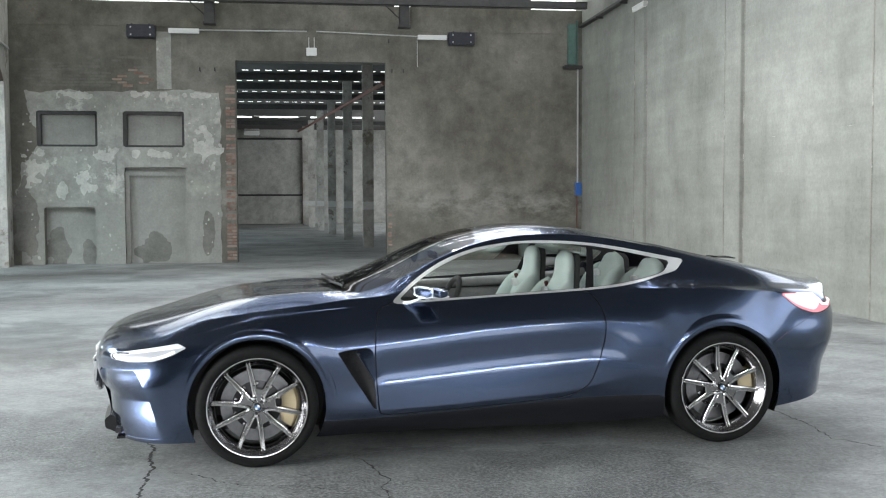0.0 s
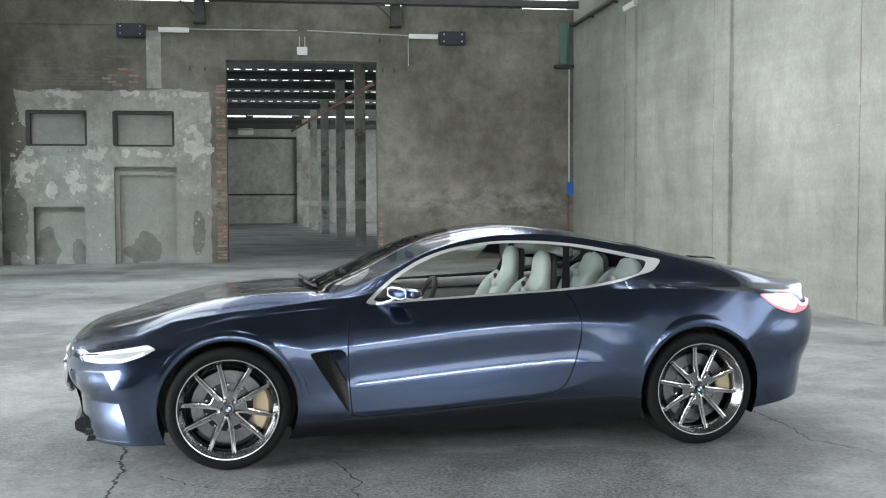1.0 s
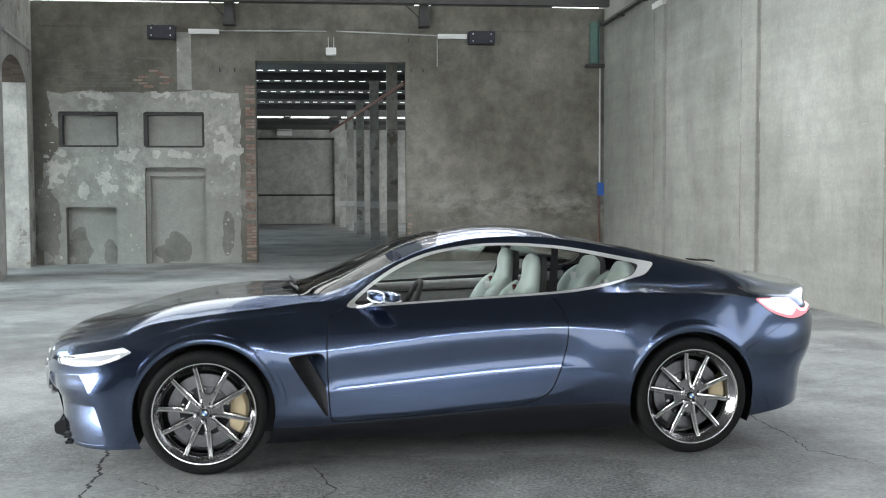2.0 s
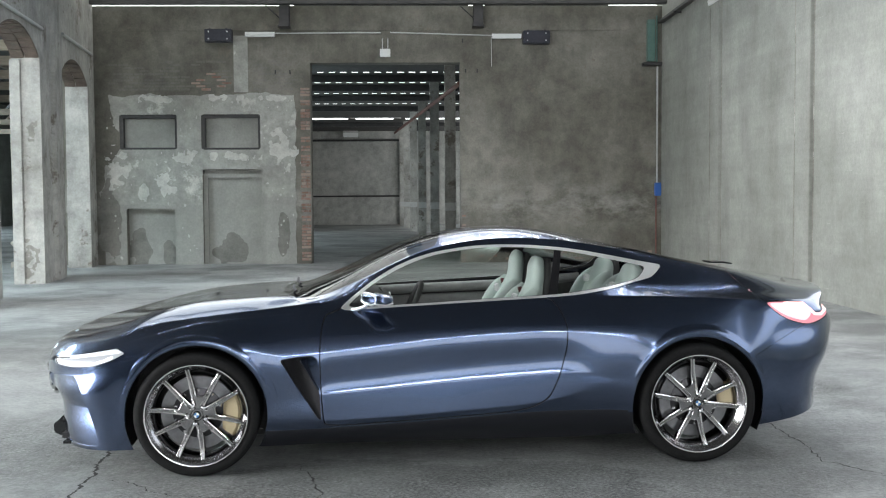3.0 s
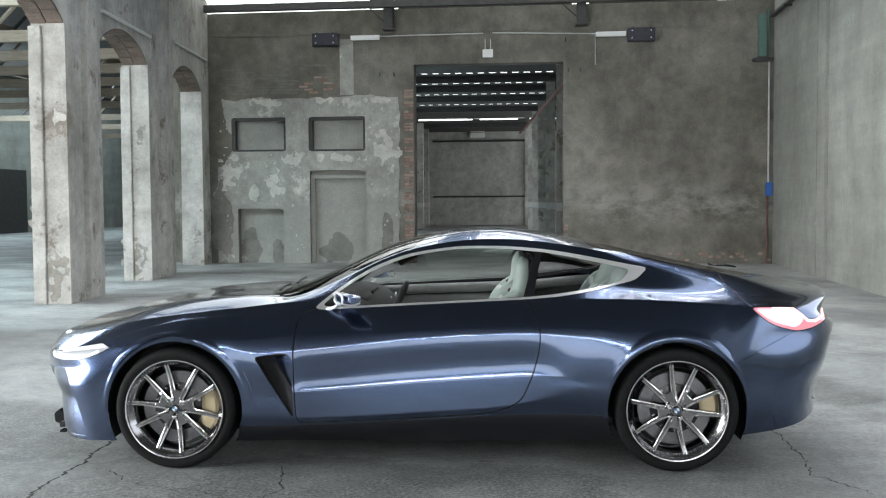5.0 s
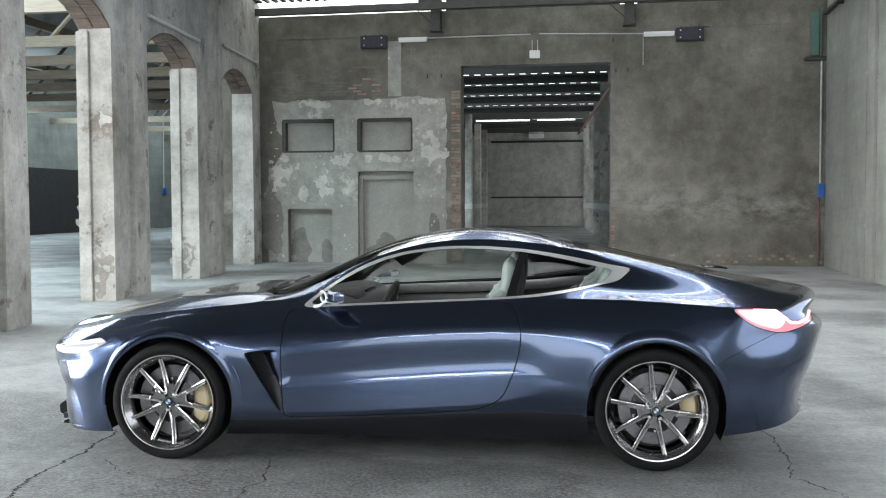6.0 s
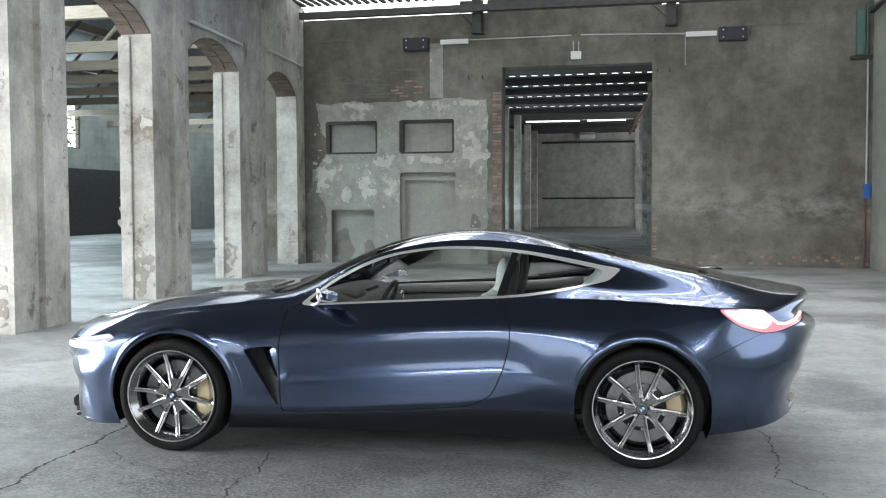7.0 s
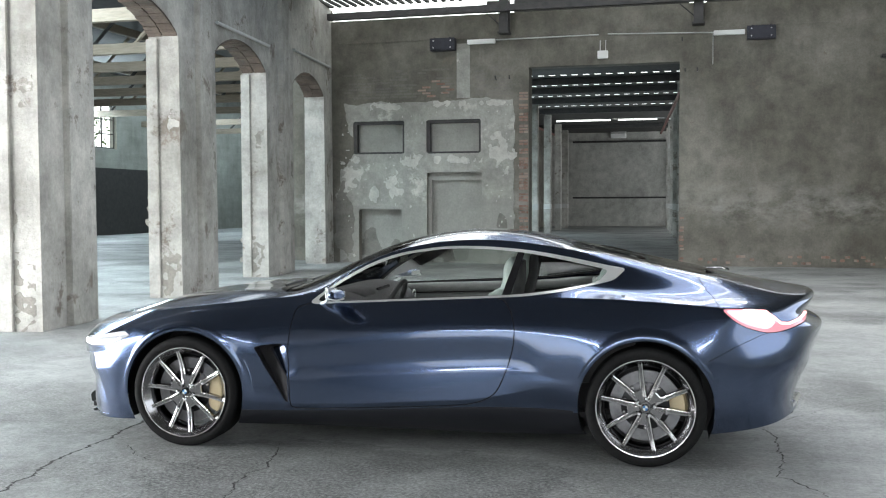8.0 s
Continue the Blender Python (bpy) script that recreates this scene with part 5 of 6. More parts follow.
TYRE, RIM, SPOKE_A, SPOKE_B, HUB, CAP, DISC, BELL, NUT, WEB = wheel_meshes()
for d in (SPOKE_A, SPOKE_B, WEB):
    d.materials.append(M_RIM)
    d.materials.append(M_LIP)
EDGE_RING = mesh_of("rim_edge", lathe([(.2745, -.0205), (.2755, -.0235), (.2810, -.0245), (.283, -.021), (.283, -.010)], 72), True)
M_BADGE_BLUE = mat("badge_blue", (0.03, 0.16, 0.42), 0.3)


def quarter():
    """A quarter of the round badge on the hub cap."""
    bm = bmesh.new()
    arc_pts = [(.0145 * math.cos(math.pi / 2 * i / 6), .0145 * math.sin(math.pi / 2 * i / 6)) for i in range(7)]
    rows = [[bm.verts.new((x, y, z)) for x, z in [(0, 0), *arc_pts]] for y in (-.0075, -.006)]
    bm.faces.new(rows[0])
    for i in range(8):
        bm.faces.new((rows[0][i], rows[1][i], rows[1][(i + 1) % 8], rows[0][(i + 1) % 8]))
    bmesh.ops.recalc_face_normals(bm, faces=bm.faces[:])
    return mesh_of("cap_quarter", bm)


QUARTERS = [quarter(), quarter()]
CAL_F, CAL_R = caliper_mesh(-34, 26, .09), caliper_mesh(-12, 26, .07)


def wheel(x, y, far, caliper, turn, steer=0.0):
    w = put("wheel", RIM, M_LIP, car, "polished dark alloy wheel with ten spokes", m=pose(x, y, HUB_Z, 0, 0, (180 if far else 0) + steer))
    put("rim_edge", EDGE_RING, M_RIM, w, "bright machined rim edge")
    put("tyre", TYRE, M_TYRE, w, "black low-profile tyre")
    for k in range(5):
        a = turn + 72 * k
        for sp in (SPOKE_A, SPOKE_B):
            put("spoke", sp, M_RIM, w, m=pose(0, 0, 0, 0, 90 - a, 0))
        put("spoke_web", WEB, M_RIM, w, m=pose(0, 0, 0, 0, 90 - a - 36, 0))
        put("wheel_nut", NUT, M_BRIGHT, w, m=pose(.052 * math.cos(radians(a)), .008, .052 * math.sin(radians(a))))
    put("hub", HUB, M_LIP, w)
    for k in range(10):
        b = turn + 36 * k + 10
        put("disc_bobbin", NUT, M_BRIGHT, w, m=pose(.126 * math.cos(radians(b)), .060, .126 * math.sin(radians(b))))
    cap = put("hub_cap", CAP, M_GLOSS_BLACK, w, "small round centre cap")
    for k in range(4):
        put("cap_quarter", QUARTERS[k % 2], M_BADGE_BLUE if k % 2 else M_WHITE, cap, m=pose(0, 0, 0, 0, 90 * k, 0))
    put("brake_disc", DISC, M_DISC, w, "drilled steel brake disc")
    put("brake_bell", BELL, M_RIM_DARK, w)
    if far:
        put("brake_caliper", caliper, M_GOLD, w, "gold brake caliper", m=pose(0, 0, 0, 0, 180, 0))
    else:
        put("brake_caliper", caliper, M_GOLD, w, "gold brake caliper")
    return w


FACE = 0.918
wheel(0, -FACE, False, CAL_F, 45)
wheel(2.822, -FACE, False, CAL_R, 9)
wheel(0, FACE, True, CAL_F, 40)
wheel(2.822, FACE, True, CAL_R, 20)


# ---- inside of the car ----
def loft(rows, n=20, power=2.6):
    """Closed skin over rows (x, z, half width, half depth), each a rounded oblong across y."""
    bm = bmesh.new()
    rings = []
    for i, (x, z, hw, hd) in enumerate(rows):
        a, b = rows[max(i - 1, 0)], rows[min(i + 1, len(rows) - 1)]
        d = Vector((b[0] - a[0], 0, b[1] - a[1])).normalized()
        nrm = Vector((d.z, 0, -d.x))
        ring = []
        for k in range(n):
            c, s = math.cos(k * math.tau / n), math.sin(k * math.tau / n)
            u, v = abs(c) ** (2 / power) * math.copysign(1, c) * hw, abs(s) ** (2 / power) * math.copysign(1, s) * hd
            ring.append(bm.verts.new(Vector((x, u, z)) + nrm * v))
        rings.append(ring)
    for A, B in zip(rings, rings[1:]):
        for k in range(n):
            bm.faces.new((A[k], A[(k + 1) % n], B[(k + 1) % n], B[k]))
    bm.faces.new(rings[0][::-1])
    bm.faces.new(rings[-1])
    bmesh.ops.recalc_face_normals(bm, faces=bm.faces[:])
    return bm


def refine(rows, k=4):
    R = np.array(rows)
    T = np.arange(len(R), dtype=float)
    return [tuple(r) for r in spline(T, R, np.linspace(0, len(R) - 1, (len(R) - 1) * k + 1))]


def seat(name, y, back, cushion, wing):
    s = put(name, loft(refine(back)), M_SEAT, car, "pale mint-grey leather bucket seat", smooth=True, m=pose(0, y, 0), angle=50)
    put("seat_cushion", loft(refine(cushion)), M_SEAT, s, smooth=True, angle=50)
    for sd in (-1, 1):
        bm = loft(refine(wing), 12)
        put("seat_bolster", bm, M_SEAT, s, smooth=True, m=pose(0, sd * 0.205, 0, 0, 0, 0), angle=50)
    put("seat_back_shell", loft(refine([(x + 0.055, z, hw * 0.86, hd * 0.7) for x, z, hw, hd in back[:-1]])), M_TRIM_DARK, s, "dark seat back shell", smooth=True, angle=50)
    bm = boxes((back[3][0] - 0.115, back[3][0] - 0.085, -0.035, 0.035, back[3][1] - 0.02, back[3][1] + 0.03), bevel=0.006)
    put("belt_guide", bm, M_CHROME, s)
    return s


F_BACK = [(1.77, .46, .22, .06), (1.84, .62, .24, .065), (1.91, .80, .24, .065), (1.95, .91, .20, .06), (1.972, .985, .14, .052), (1.982, 1.05, .115, .050), (1.985, 1.11, .115, .046), (1.995, 1.155, .085, .03), (2.0, 1.168, .03, .012)]
F_CUSH = [(1.36, .47, .20, .05), (1.40, .49, .25, .075), (1.60, .47, .26, .085), (1.78, .45, .24, .07)]
F_WING = [(1.70, .50, .03, .05), (1.78, .66, .035, .075), (1.85, .82, .035, .07), (1.905, .92, .03, .05), (1.95, .98, .012, .02)]
R_BACK = [(2.42, .55, .23, .06), (2.48, .72, .24, .065), (2.535, .88, .23, .065), (2.57, .97, .20, .065), (2.59, 1.04, .15, .06), (2.595, 1.085, .12, .05), (2.6, 1.11, .07, .025), (2.6, 1.115, .02, .01)]
R_CUSH = [(2.12, .52, .20, .05), (2.18, .53, .24, .07), (2.34, .51, .25, .075), (2.46, .5, .23, .06)]
R_WING = [(2.36, .56, .03, .05), (2.43, .72, .04, .08), (2.49, .87, .045, .08), (2.545, .97, .035, .06), (2.58, 1.03, .015, .02)]
for y in (-0.37, 0.37):
    fs = seat("front_seat", y, F_BACK, F_CUSH, F_WING)
    seat("rear_seat", y * 0.95, R_BACK, R_CUSH, R_WING)
    put("belt_buckle", boxes((1.90, 1.93, -.015, .015, .925, .965), bevel=0.005), M_RED, fs, "dark red belt buckle", m=pose(0, 0.19, 0))

# tub, firewall, dash, door cards, shelf, headliner
put("cabin_floor", boxes((.62, 3.1, -.74, .74, .24, .27), (.60, .63, -.70, .70, .2, .86), (3.1, 3.13, -.6, .6, .2, 1.0)), M_TRIM_DARK, car)
put("rear_shelf", loft([(2.62, .985, .52, .02), (2.80, .985, .52, .03), (3.08, .975, .50, .03)]), M_TRIM_DARK, car, smooth=True)
dash = put("dashboard", loft(refine([(.66, .88, .66, .03), (.78, .90, .69, .05), (.92, .895, .70, .07), (1.02, .86, .70, .075), (1.08, .80, .68, .07), (1.08, .70, .66, .05)]), 28, 3.2), M_TRIM_DARK, car, "dark leather dashboard", smooth=True)
put("instrument_hood", loft(refine([(.86, .915, .15, .03), (.94, .935, .17, .04), (1.02, .93, .16, .035), (1.05, .91, .14, .02)])), M_TRIM_DARK, dash, smooth=True, m=pose(0, -.37, 0))
put("centre_screen", boxes((1.03, 1.05, -.16, .16, .86, .945), bevel=0.004), M_GLOSS_BLACK, dash, "dark centre display")
put("dash_trim", boxes((1.085, 1.10, -.64, .64, .79, .805), bevel=0.003), M_CHROME, dash, "thin chrome dash strip")
for k, y in enumerate((.24, .60)):
    put("air_vent", mesh_of("air_vent", tube([(1.12, y + .05 * math.cos(a), .84 + .03 * math.sin(a)) for a in np.linspace(0, math.tau, 16, endpoint=False)], .006, 6, True), True), M_CHROME, dash)
put("centre_console", loft(refine([(1.05, .70, .12, .06), (1.3, .64, .12, .07), (1.7, .62, .12, .07), (2.0, .60, .10, .06)])), M_TRIM_GREY, car, smooth=True)
wheel_rim = put("steering_wheel", tube([(1.20 + .075 * math.cos(a), .178 * math.sin(a), .845 + .165 * math.cos(a)) for a in np.linspace(0, math.tau, 32, endpoint=False)], .017, 10, True), M_TRIM_DARK, car,
                "dark leather steering wheel", smooth=True, m=pose(0, -.37, 0))
put("wheel_boss", boxes((1.13, 1.17, -.06, .06, .78, .88), bevel=0.012), M_TRIM_DARK, wheel_rim)
for sd in (-1, 1):
    put("wheel_spoke", boxes((1.165, 1.185, sd * .05, sd * .17, .825, .86), bevel=0.005), M_CHROME, wheel_rim)
put("interior_mirror", boxes((1.17, 1.19, -.13, .13, 1.115, 1.165), bevel=0.008), M_GLOSS_BLACK, car, "small interior mirror")
for sd in (-1, 1):
    card = put("door_card", loft(refine([(.66, .60, .03, .28), (1.2, .615, .03, .28), (1.9, .63, .03, .28), (2.1, .64, .03, .28)]), 20, 5), M_TRIM_DARK, car, "dark door lining", smooth=True, m=pose(0, sd * .775, 0))
    put("door_shelf", loft(refine([(.80, .86, .05, .035), (1.3, .885, .055, .035), (2.0, .91, .055, .035), (2.3, .935, .045, .035), (2.5, .955, .03, .03)]), 16), M_TRIM_GREY, card, "grey leather upper lining", smooth=True, m=pose(0, -sd * .045, 0))
    put("door_insert", loft(refine([(.95, .775, .02, .05), (1.4, .785, .02, .06), (1.95, .80, .02, .055)]), 12), M_TRIM_GREY, card, smooth=True, m=pose(0, -sd * .035, 0))
    put("rear_side_lining", loft(refine([(2.08, .68, .03, .25), (2.5, .70, .03, .25), (2.75, .74, .03, .24)]), 16, 5), M_TRIM_DARK, car, smooth=True, m=pose(0, sd * .745, 0))
lining = Sheet(V.copy(), list(F)).cut(top([(1.30, -.1), (1.28, .52), (1.6, .555), (2.1, .548), (2.5, .50), (2.5, -.1)], 1.1))
put("headliner", lining.bm(both=True, move=lambda P: P - np.array([0, 0, 0.03])), M_TRIM_GREY, car, "grey fabric headliner", smooth=True)

# ---- outer fittings of the car ----
TAIL_CORE = rounded([(3.245, .910), (3.34, .911), (3.475, .905), (3.555, .842), (3.50, .79), (3.40, .815), (3.32, .85)])
for sd, far in ((-1, False), (1, True)):
    swept = lambda x, w, z: (.905 + (x - .907) * .62 + .38 * (w - .86), sd * w, z)
    bm = bmesh.new()
    rows = []
    for x, hw, z0, z1 in ((.915, .088, .950, .996), (.93, .096, .944, 1.002), (.99, .096, .942, 1.004), (1.06, .086, .948, 1.0), (1.085, .07, .956, .992)):
        rows.append([bm.verts.new(swept(x, .955 + yy, zz)) for yy, zz in ((-hw, z0 + .016), (-hw, z1 - .014), (-hw + .024, z1), (hw - .03, z1 - .002), (hw, z1 - .016), (hw, z0 + .016), (hw - .03, z0), (-hw + .024, z0 + .006))])
    for A, B in zip(rows, rows[1:]):
        for k in range(8):
            bm.faces.new((A[k], A[(k + 1) % 8], B[(k + 1) % 8], B[k]))
    bm.faces.new(rows[0])
    bm.faces.new(rows[-1][::-1])
    bmesh.ops.recalc_face_normals(bm, faces=bm.faces[:])
    mir = put("door_mirror", bm, M_PAINT, car, "blue door mirror in a chrome frame", smooth=True, angle=40)
    ring = [swept(.909, .955 + a, b) for a, b in ((-.093, .956), (-.093, .994), (-.05, 1.003), (.04, 1.004), (.096, .994), (.098, .956), (.05, .942), (-.05, .946))]
    put("mirror_frame", tube(ring, .006, 8, True), M_CHROME, mir, "chrome frame", smooth=True)
    put("mirror_frame", tube([swept(.908, 1.052, .952), swept(1.0, 1.056, .945), swept(1.075, 1.035, .955)], .005, 8), M_CHROME, mir, smooth=True)
    put("mirror_stalk", tube([(.855, sd * .795, .900), (.885, sd * .84, .906), (.925, sd * .89, .925), (.94, sd * .92, .944)], .010, 8), M_CHROME, mir, "chrome stalk", smooth=True)
    glass_bm = bmesh.new()
    glass_bm.faces.new([glass_bm.verts.new(swept(1.088, w, z)) for w, z in ((.90, .958), (.90, .990), (1.01, .990), (1.01, .958))])
    bmesh.ops.solidify(glass_bm, geom=glass_bm.faces[:], thickness=.003)
    put("mirror_glass", glass_bm, M_CHROME, mir)
    # kidney grille half
    gr = put("grille_frame", tube([(-.925 - .02 * math.sin(math.pi * (z - .36) / .30) + .02 * (z > .6), sd * w, z) for w, z in ((.035, .41), (.035, .60), (.06, .645), (.22, .65), (.30, .62), (.32, .55), (.29, .43), (.24, .375), (.07, .37))], .018, 8, True),
             M_BRIGHT, car, "chrome kidney grille frame", smooth=True)
    put("grille_back", boxes((-.925, -.91, sd * .05, sd * .29, .385, .635)), M_BLACK, gr)
    for k in range(8):
        put("grille_slat", boxes((-.945, -.925, sd * (.06 + .029 * k), sd * (.066 + .029 * k), .385, .635)), M_CHROME, gr)
    # splitter blade beside the nose
    prof = [(-.895, .185), (-.90, .235), (-.865, .262), (-.79, .235), (-.76, .16), (-.82, .152)]
    bm = bmesh.new()
    ends = [[bm.verts.new((x + (.03 if w > .3 else 0), sd * w, z)) for x, z in prof] for w in (.14, .54)]
    for k in range(6):
        bm.faces.new((ends[0][k], ends[0][(k + 1) % 6], ends[1][(k + 1) % 6], ends[1][k]))
    bm.faces.new(ends[0])
    bm.faces.new(ends[1][::-1])
    bmesh.ops.recalc_face_normals(bm, faces=bm.faces[:])
    bmesh.ops.bevel(bm, geom=bm.edges[:], offset=0.005, segments=2, affect="EDGES")
    put("splitter", bm, M_GLOSS_BLACK, car, "gloss black front splitter")
    # tail pipe
    ex = [(3.655, sd * .56, .290), (3.672, sd * .56, .340), (3.722, sd * .39, .350), (3.710, sd * .39, .298)]
    pipe = put("exhaust_tip", tube(ex, .020, 10, True), M_BRIGHT, car, "polished exhaust finisher", smooth=True)
    put("exhaust_bore", boxes((3.56, 3.675, sd * .41, sd * .54, .302, .336)), M_BLACK, pipe)
    # inner parts of the headlamp: dark brow bracket, grey reflector bowls and a bright lower light guide
    lamp = [o for o in car.children if o.name.startswith("headlight")][1 if far else 0]
    hook = [(x, sd * -(surf(x, z) - .003), z) for x, z in ((-.70, .655), (-.765, .650), (-.797, .642), (-.800, .628), (-.785, .617))]
    guide = [(x, sd * -(surf(x, z) - .004), z) for x, z in ((-.775, .645), (-.787, .632), (-.765, .622), (-.68, .618), (-.57, .628), (-.50, .646), (-.45, .668))]
    put("light_guide", tube(guide, .006, 8), M_GUIDE, lamp, "bright daytime light guide", smooth=True)
    put("lamp_bracket", tube(hook, .0045, 6), M_GLOSS_BLACK, lamp, "dark inner lamp bracket", smooth=True)
    brow = rounded([(-.775, .650), (-.60, .681), (-.43, .710), (-.392, .690), (-.47, .680), (-.60, .664), (-.74, .643)])
    put("lamp_brow", Sheet(V.copy(), list(F)).cut(side(brow, .35)).bm(mirror=far, move=lambda P: inward(P, -0.0015)), M_LAMP_GREY, lamp, smooth=True)
    # glowing layers of the tail lamp and its bright L-shaped bar
    lamp = [o for o in car.children if o.name.startswith("tail_light")][1 if far else 0]
    for k, (d, mt) in enumerate(((-.004, M_TAIL_MID), (-.016, M_TAIL_HOT))):
        hot = Sheet(V.copy(), list(F)).cut(grown(side(TAIL_CORE, .25), d))
        put("tail_lamp_core", hot.bm(mirror=far, move=lambda P: inward(P, -0.002 * (k + 1))), mt, lamp, smooth=True)
    bar = [(x, sd * -(surf(x, z) - .006), z) for x, z in ((3.36, .905), (3.485, .899), (3.53, .865), (3.572, .832), (3.62, .828), (3.69, .845), (3.75, .862))]
    put("tail_lamp_bar", tube(bar, .008, 8), M_TAIL_BAR, lamp, "glowing pale red light bar", smooth=True)
put("nose_undertray", boxes((-.79, -.60, -.64, .64, .142, .155)), M_GLOSS_BLACK, car)
for y0, y1 in ((-.52, -.02), (.02, .55)):
    put("wiper", tube([(.53, y0, .985), (.50, (y0 + y1) / 2, .985), (.49, y1, .982)], .008, 8), M_BLACK, car, "black wiper blade", smooth=True)
put("high_brake_light", loft([(3.20, 1.098, .10, .006), (3.28, 1.098, .09, .009), (3.34, 1.088, .08, .006)]), M_GLOSS_BLACK, car, smooth=True)

# panes let the daylight into the cabin
for ob in [car, *car.children_recursive]:
    if ob.name.split(".")[0] in ("windscreen", "rear_window", "side_window", "quarter_window"):
        ob.visible_shadow = False


# ---- fixtures on the walls ----
def strip_lamp(m):
    ob = put("strip_light", boxes((-.355, .355, -.10, 0, .05, .11), bevel=0.006), M_WHITE, m=m)
    tagged(ob, "white enamel strip light fixed to the wall", "lamp", "wall strip lights")
    put("diffuser", boxes((-.35, .35, -.095, -.01, 0, .048), bevel=0.01), M_WHITE, ob)
    for x in (-.356, .350):
        put("end_cap", boxes((x, x + .006, -.09, -.015, .004, .10)), M_GREY_PVC, ob)
    return ob


first = strip_lamp(pose(-2.51, WY - 0.02, 5.46))
copy_thing(first, pose(3.415, WY - 0.02, 5.41))


def wall_speaker(m):
    ob = put("wall_box", boxes((-.32, .32, -.22, 0, 0, .31), bevel=0.012), M_SPEAKER, m=m)
    tagged(ob, "dark blue-grey metal box fixed high on the wall", "wall box", "wall boxes")
    put("face_plate", boxes((-.29, .29, -.235, -.221, .03, .28), bevel=0.004), M_SPEAKER, ob)
    for x in (-.22, .22):
        for z in (.07, .24):
            put("screw", boxes((x - .014, x + .014, -.242, -.236, z - .014, z + .014)), M_CHROME, ob)
    for x in (-.2, .2):
        put("bracket", boxes((x - .02, x + .02, -.20, .0, .311, .33)), M_STEEL, ob)
    return ob


M_SPEAKER = grained("blue_grey_steel", (0.018, 0.019, 0.028), (0.030, 0.032, 0.045), 12, 0.5)
first = wall_speaker(pose(-3.485, WY, 5.32))
copy_thing(first, pose(4.125, WY, 5.27))
cond = put("conduit_run", tube([(-2.15, WY - .03, 5.55), (0.38, WY - .03, 5.56)], .016, 8), M_GREY_PVC)
tagged(cond, "thin pale conduit run to a junction box", "conduit")
put("conduit", tube([(.60, WY - .03, 5.565), (3.06, WY - .03, 5.49)], .016, 8), M_GREY_PVC, cond)
for x in (.42, .55):
    put("conduit_drop", tube([(x, WY - .03, 5.42), (x, WY - .03, 5.16)], .012, 8), M_GREY_PVC, cond)
put("junction_box", boxes((.36, .61, WY - .09, WY, 4.98, 5.17), bevel=0.01), M_WHITE, cond, "white plastic junction box")
put("cable_drop", tube([(3.05, WY - .03, 5.46), (3.05, WY - .03, 4.75)], .009, 6), M_GREY_PVC, cond)
for x, z in ((-2.15, 4.58), (-1.80, 4.58), (2.42, 4.60), (2.70, 4.60), (2.35, 5.32)):
    h = put("wall_hook", tube([(x, WY + .01, z), (x, WY - .10, z), (x, WY - .12, z + .08)], .014, 6), M_STEEL)
    tagged(h, "small dark iron hook in the wall", "hook", "wall hooks")
# green cabinet, down pipe and blue socket in the corner
cab = put("switch_cabinet", boxes((6.82, 7.0, WY - .16, WY - .012, 4.85, 5.85), bevel=0.01), M_GREEN_BOX)
tagged(cab, "narrow green painted steel cabinet in the corner", "cabinet")
put("cabinet_shelf", boxes((6.70, 7.16, WY - .22, WY - .012, 4.74, 4.82), bevel=0.008), M_STEEL, cab)
put("cabinet_rail", tube([(7.05, WY - .10, 4.82), (7.05, WY - .10, 5.95)], .022, 8), M_GREEN_BOX, cab)
pipe = put("down_pipe", tube([(7.08, WY - .06, 4.74), (7.08, WY - .06, 1.92)], .022, 8), M_GREY_PVC)
tagged(pipe, "pale grey pipe down to a blue socket box", "pipe")
put("socket_box", boxes((7.02, 7.17, WY - .14, WY - .012, 1.60, 1.92), bevel=0.012), M_BLUE_BOX, pipe, "blue plastic socket box")
put("lower_pipe", tube([(7.06, WY - .05, 1.60), (7.06, WY - .05, 0.02)], .018, 8), M_RUST, pipe)
tray = put("cable_tray", boxes((7.05, 7.17, 2.0, WY - .25, 5.74, 5.80)), M_STEEL)
tagged(tray, "dark cable tray along the side wall", "cable tray")
for k in range(9):
    put("tray_arm", boxes((7.02, 7.199, 3.0 + 1.8 * k, 3.05 + 1.8 * k, 5.70, 5.74)), M_STEEL, tray)
strip_lamp(pose(7.20, 14.65, 5.40, 0, 0, -90))

# ---- brick edges of the opening ----
rng = random.Random(4)
WHOLE = mesh_of("jamb_brick", boxes((-.115, .115, -.05, .05, -.030, .030), bevel=0.006))
LIMED = mesh_of("limed_brick", boxes((-.115, .115, -.05, .05, -.030, .030), bevel=0.006))
HALF = mesh_of("jamb_half_brick", boxes((-.052, .052, -.05, .05, -.030, .030), bevel=0.006))
for r in range(58):
    z = 0.035 + r * 0.0735
    if z > 4.25:
        break
    x = -1.345 - 0.115
    proud = WY - 0.012 + rng.uniform(-.006, .008) + 0.05
    if rng.random() > 0.12:
        if r % 2:
            put("brick", WHOLE, M_BRICK, wall_n, m=pose(x, proud, z, 0, rng.uniform(-1.5, 1.5), 0))
        else:
            put("brick", HALF, M_BRICK, wall_n, m=pose(x + .062, proud, z, 0, rng.uniform(-1.5, 1.5), 0))
            put("brick", HALF, M_BRICK, wall_n, m=pose(x - .055, proud, z, 0, rng.uniform(-1.5, 1.5), 0))
    if z < 1.3 and rng.random() > 0.3:
        put("brick", HALF, M_BRICK, wall_n, m=pose(2.36 + rng.uniform(-.01, .01), proud + .01, z, 0, rng.uniform(-2, 2), 0))
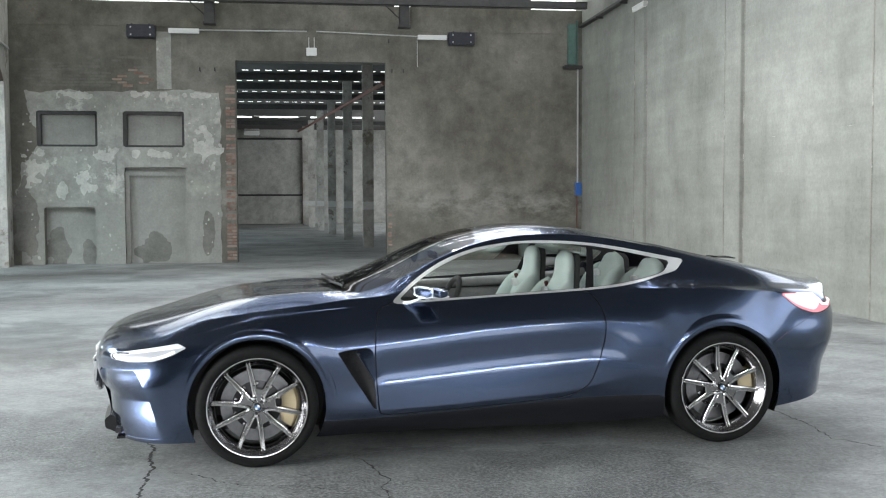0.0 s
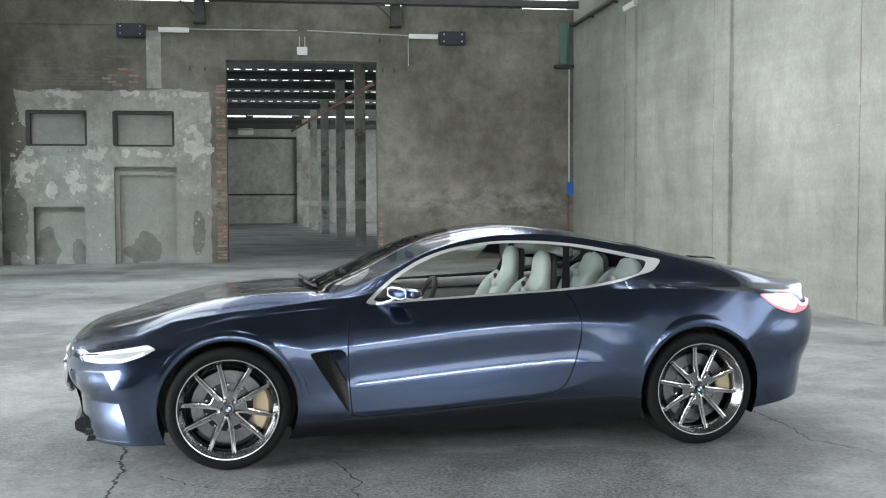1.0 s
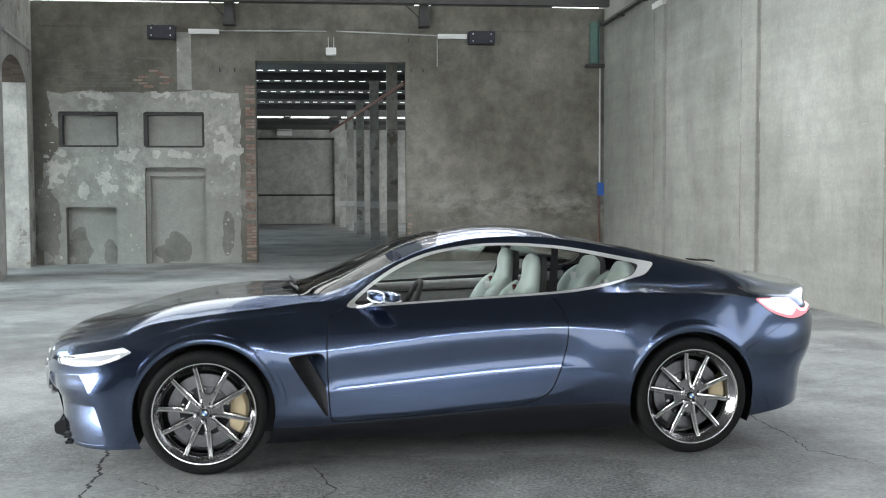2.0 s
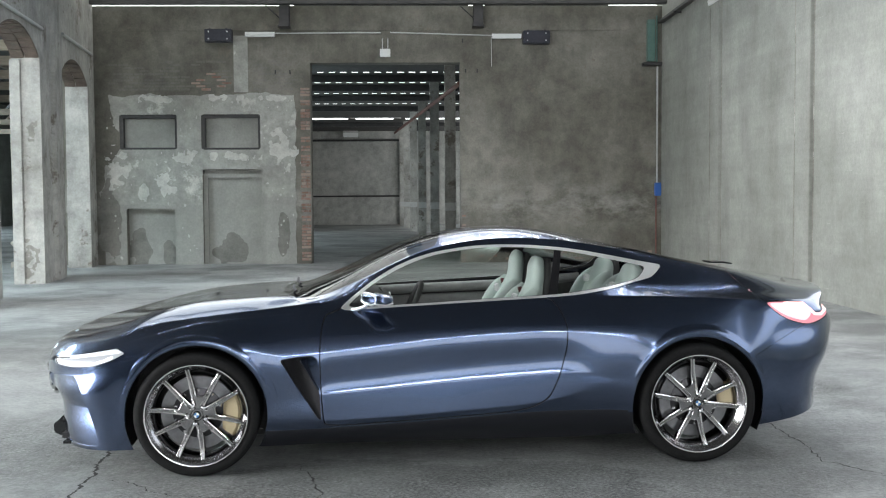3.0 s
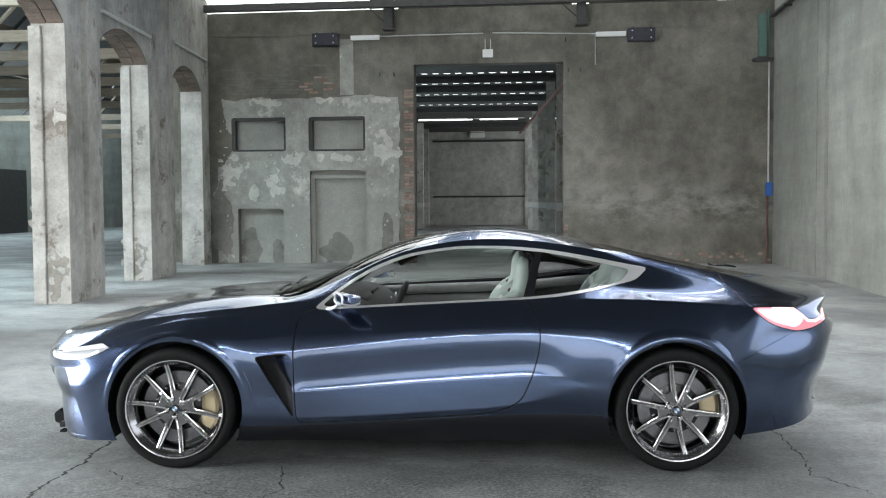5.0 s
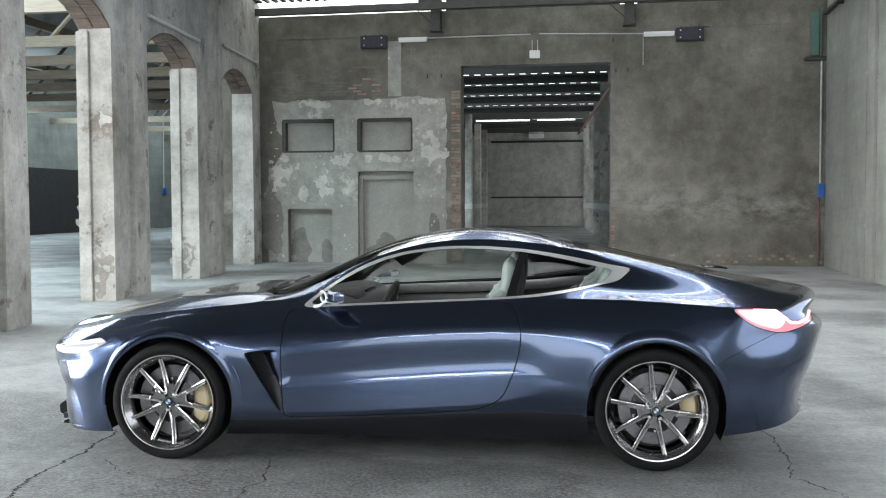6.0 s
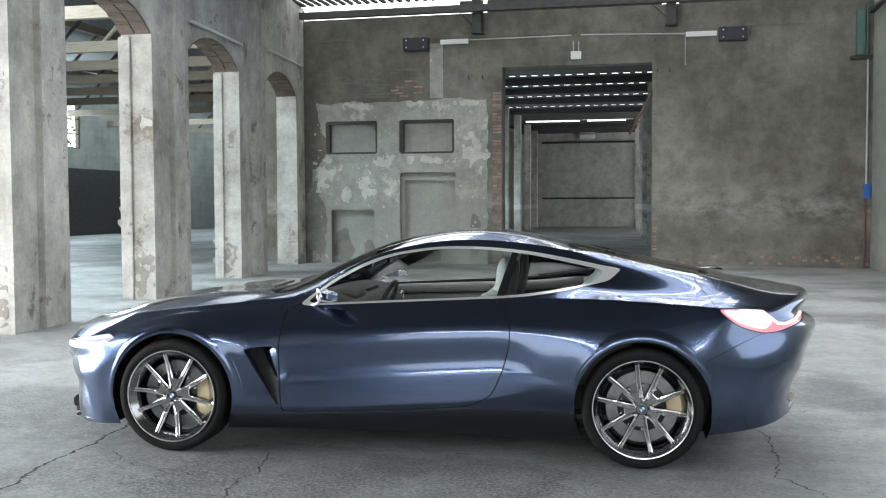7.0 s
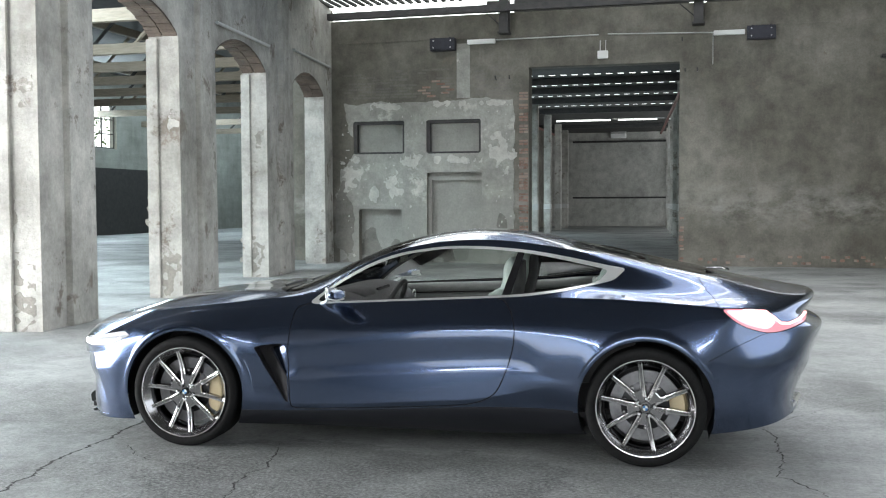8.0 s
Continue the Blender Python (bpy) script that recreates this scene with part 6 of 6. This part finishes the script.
for k in range(46):
    x = 2.5 + k * 0.105 + rng.uniform(-.02, .02)
    if rng.random() > 0.45:
        put("brick", HALF, M_BRICK, wall_n, m=pose(x, WY + .042, 0.09 + rng.choice((0, .0735, .147)), 0, rng.uniform(-2, 2), 0))
# courses of limewashed brick that show through the render above the plaster, with a red patch among them
for r in range(10):
    for k in range(18):
        x = -6.05 + k * .247 + (r % 2) * .12
        red = abs(x + 3.75) < .45 and r < 6
        if rng.random() > (0.35 if red else 0.30 + 0.04 * r) and not -3.3 < x < -2.7:
            put("brick", WHOLE if red and rng.random() > 0.4 else LIMED, M_BRICK_GREY, wall_n, m=pose(x, WY + .0455 + rng.uniform(-.002, .002), 4.22 + r * .0735))

# ---- cracks in the floor ----


def crack(pts, wide, seed):
    rg = random.Random(seed)
    P = np.array(pts, float)
    T = np.r_[0, np.cumsum(np.linalg.norm(np.diff(P, axis=0), axis=1))]
    n = int(T[-1] / 0.02)
    bm = bmesh.new()
    left, right, off = [], [], 0.0
    for i, t in enumerate(np.linspace(0, T[-1], n + 1)):
        x, y = np.interp(t, T, P[:, 0]), np.interp(t, T, P[:, 1])
        off = 0.8 * off + rg.uniform(-.014, .014)
        w = wide * rg.uniform(.25, 1.2) * min(1, 6 * min(i, n - i) / n + .1)
        left.append(bm.verts.new((x + off - w, y + off * .5 - w * .3, 0.0015)))
        right.append(bm.verts.new((x + off + w, y + off * .5 + w * .3, 0.0015)))
    for i in range(n):
        bm.faces.new((left[i], left[i + 1], right[i + 1], right[i]))
    return put("floor_crack", bm, M_CRACK, floor, "dark open crack in the concrete")


crack([(-.66, 1.0), (-.68, .68), (-.61, .07), (-.55, -.50), (-.45, -1.17), (-.5, -1.8)], .011, 1)
crack([(-2.6, .75), (-2.0, .80), (-1.52, .90), (-1.25, 1.12), (-1.0, 1.16), (-.68, 1.0)], .008, 2)
crack([(.55, .2), (.69, -.375), (.65, -.54), (.76, -.96), (.7, -1.4)], .006, 3)
crack([(3.50, 1.5), (3.57, 1.03), (3.60, .53), (3.56, .16), (3.8, -.3)], .006, 4)
crack([(-.60, -.02), (-.35, -.1), (-.1, -.35), (.2, -.4), (.5, -.55)], .004, 5)
crack([(4.4, 2.6), (4.0, 2.2), (3.6, 1.6)], .004, 6)
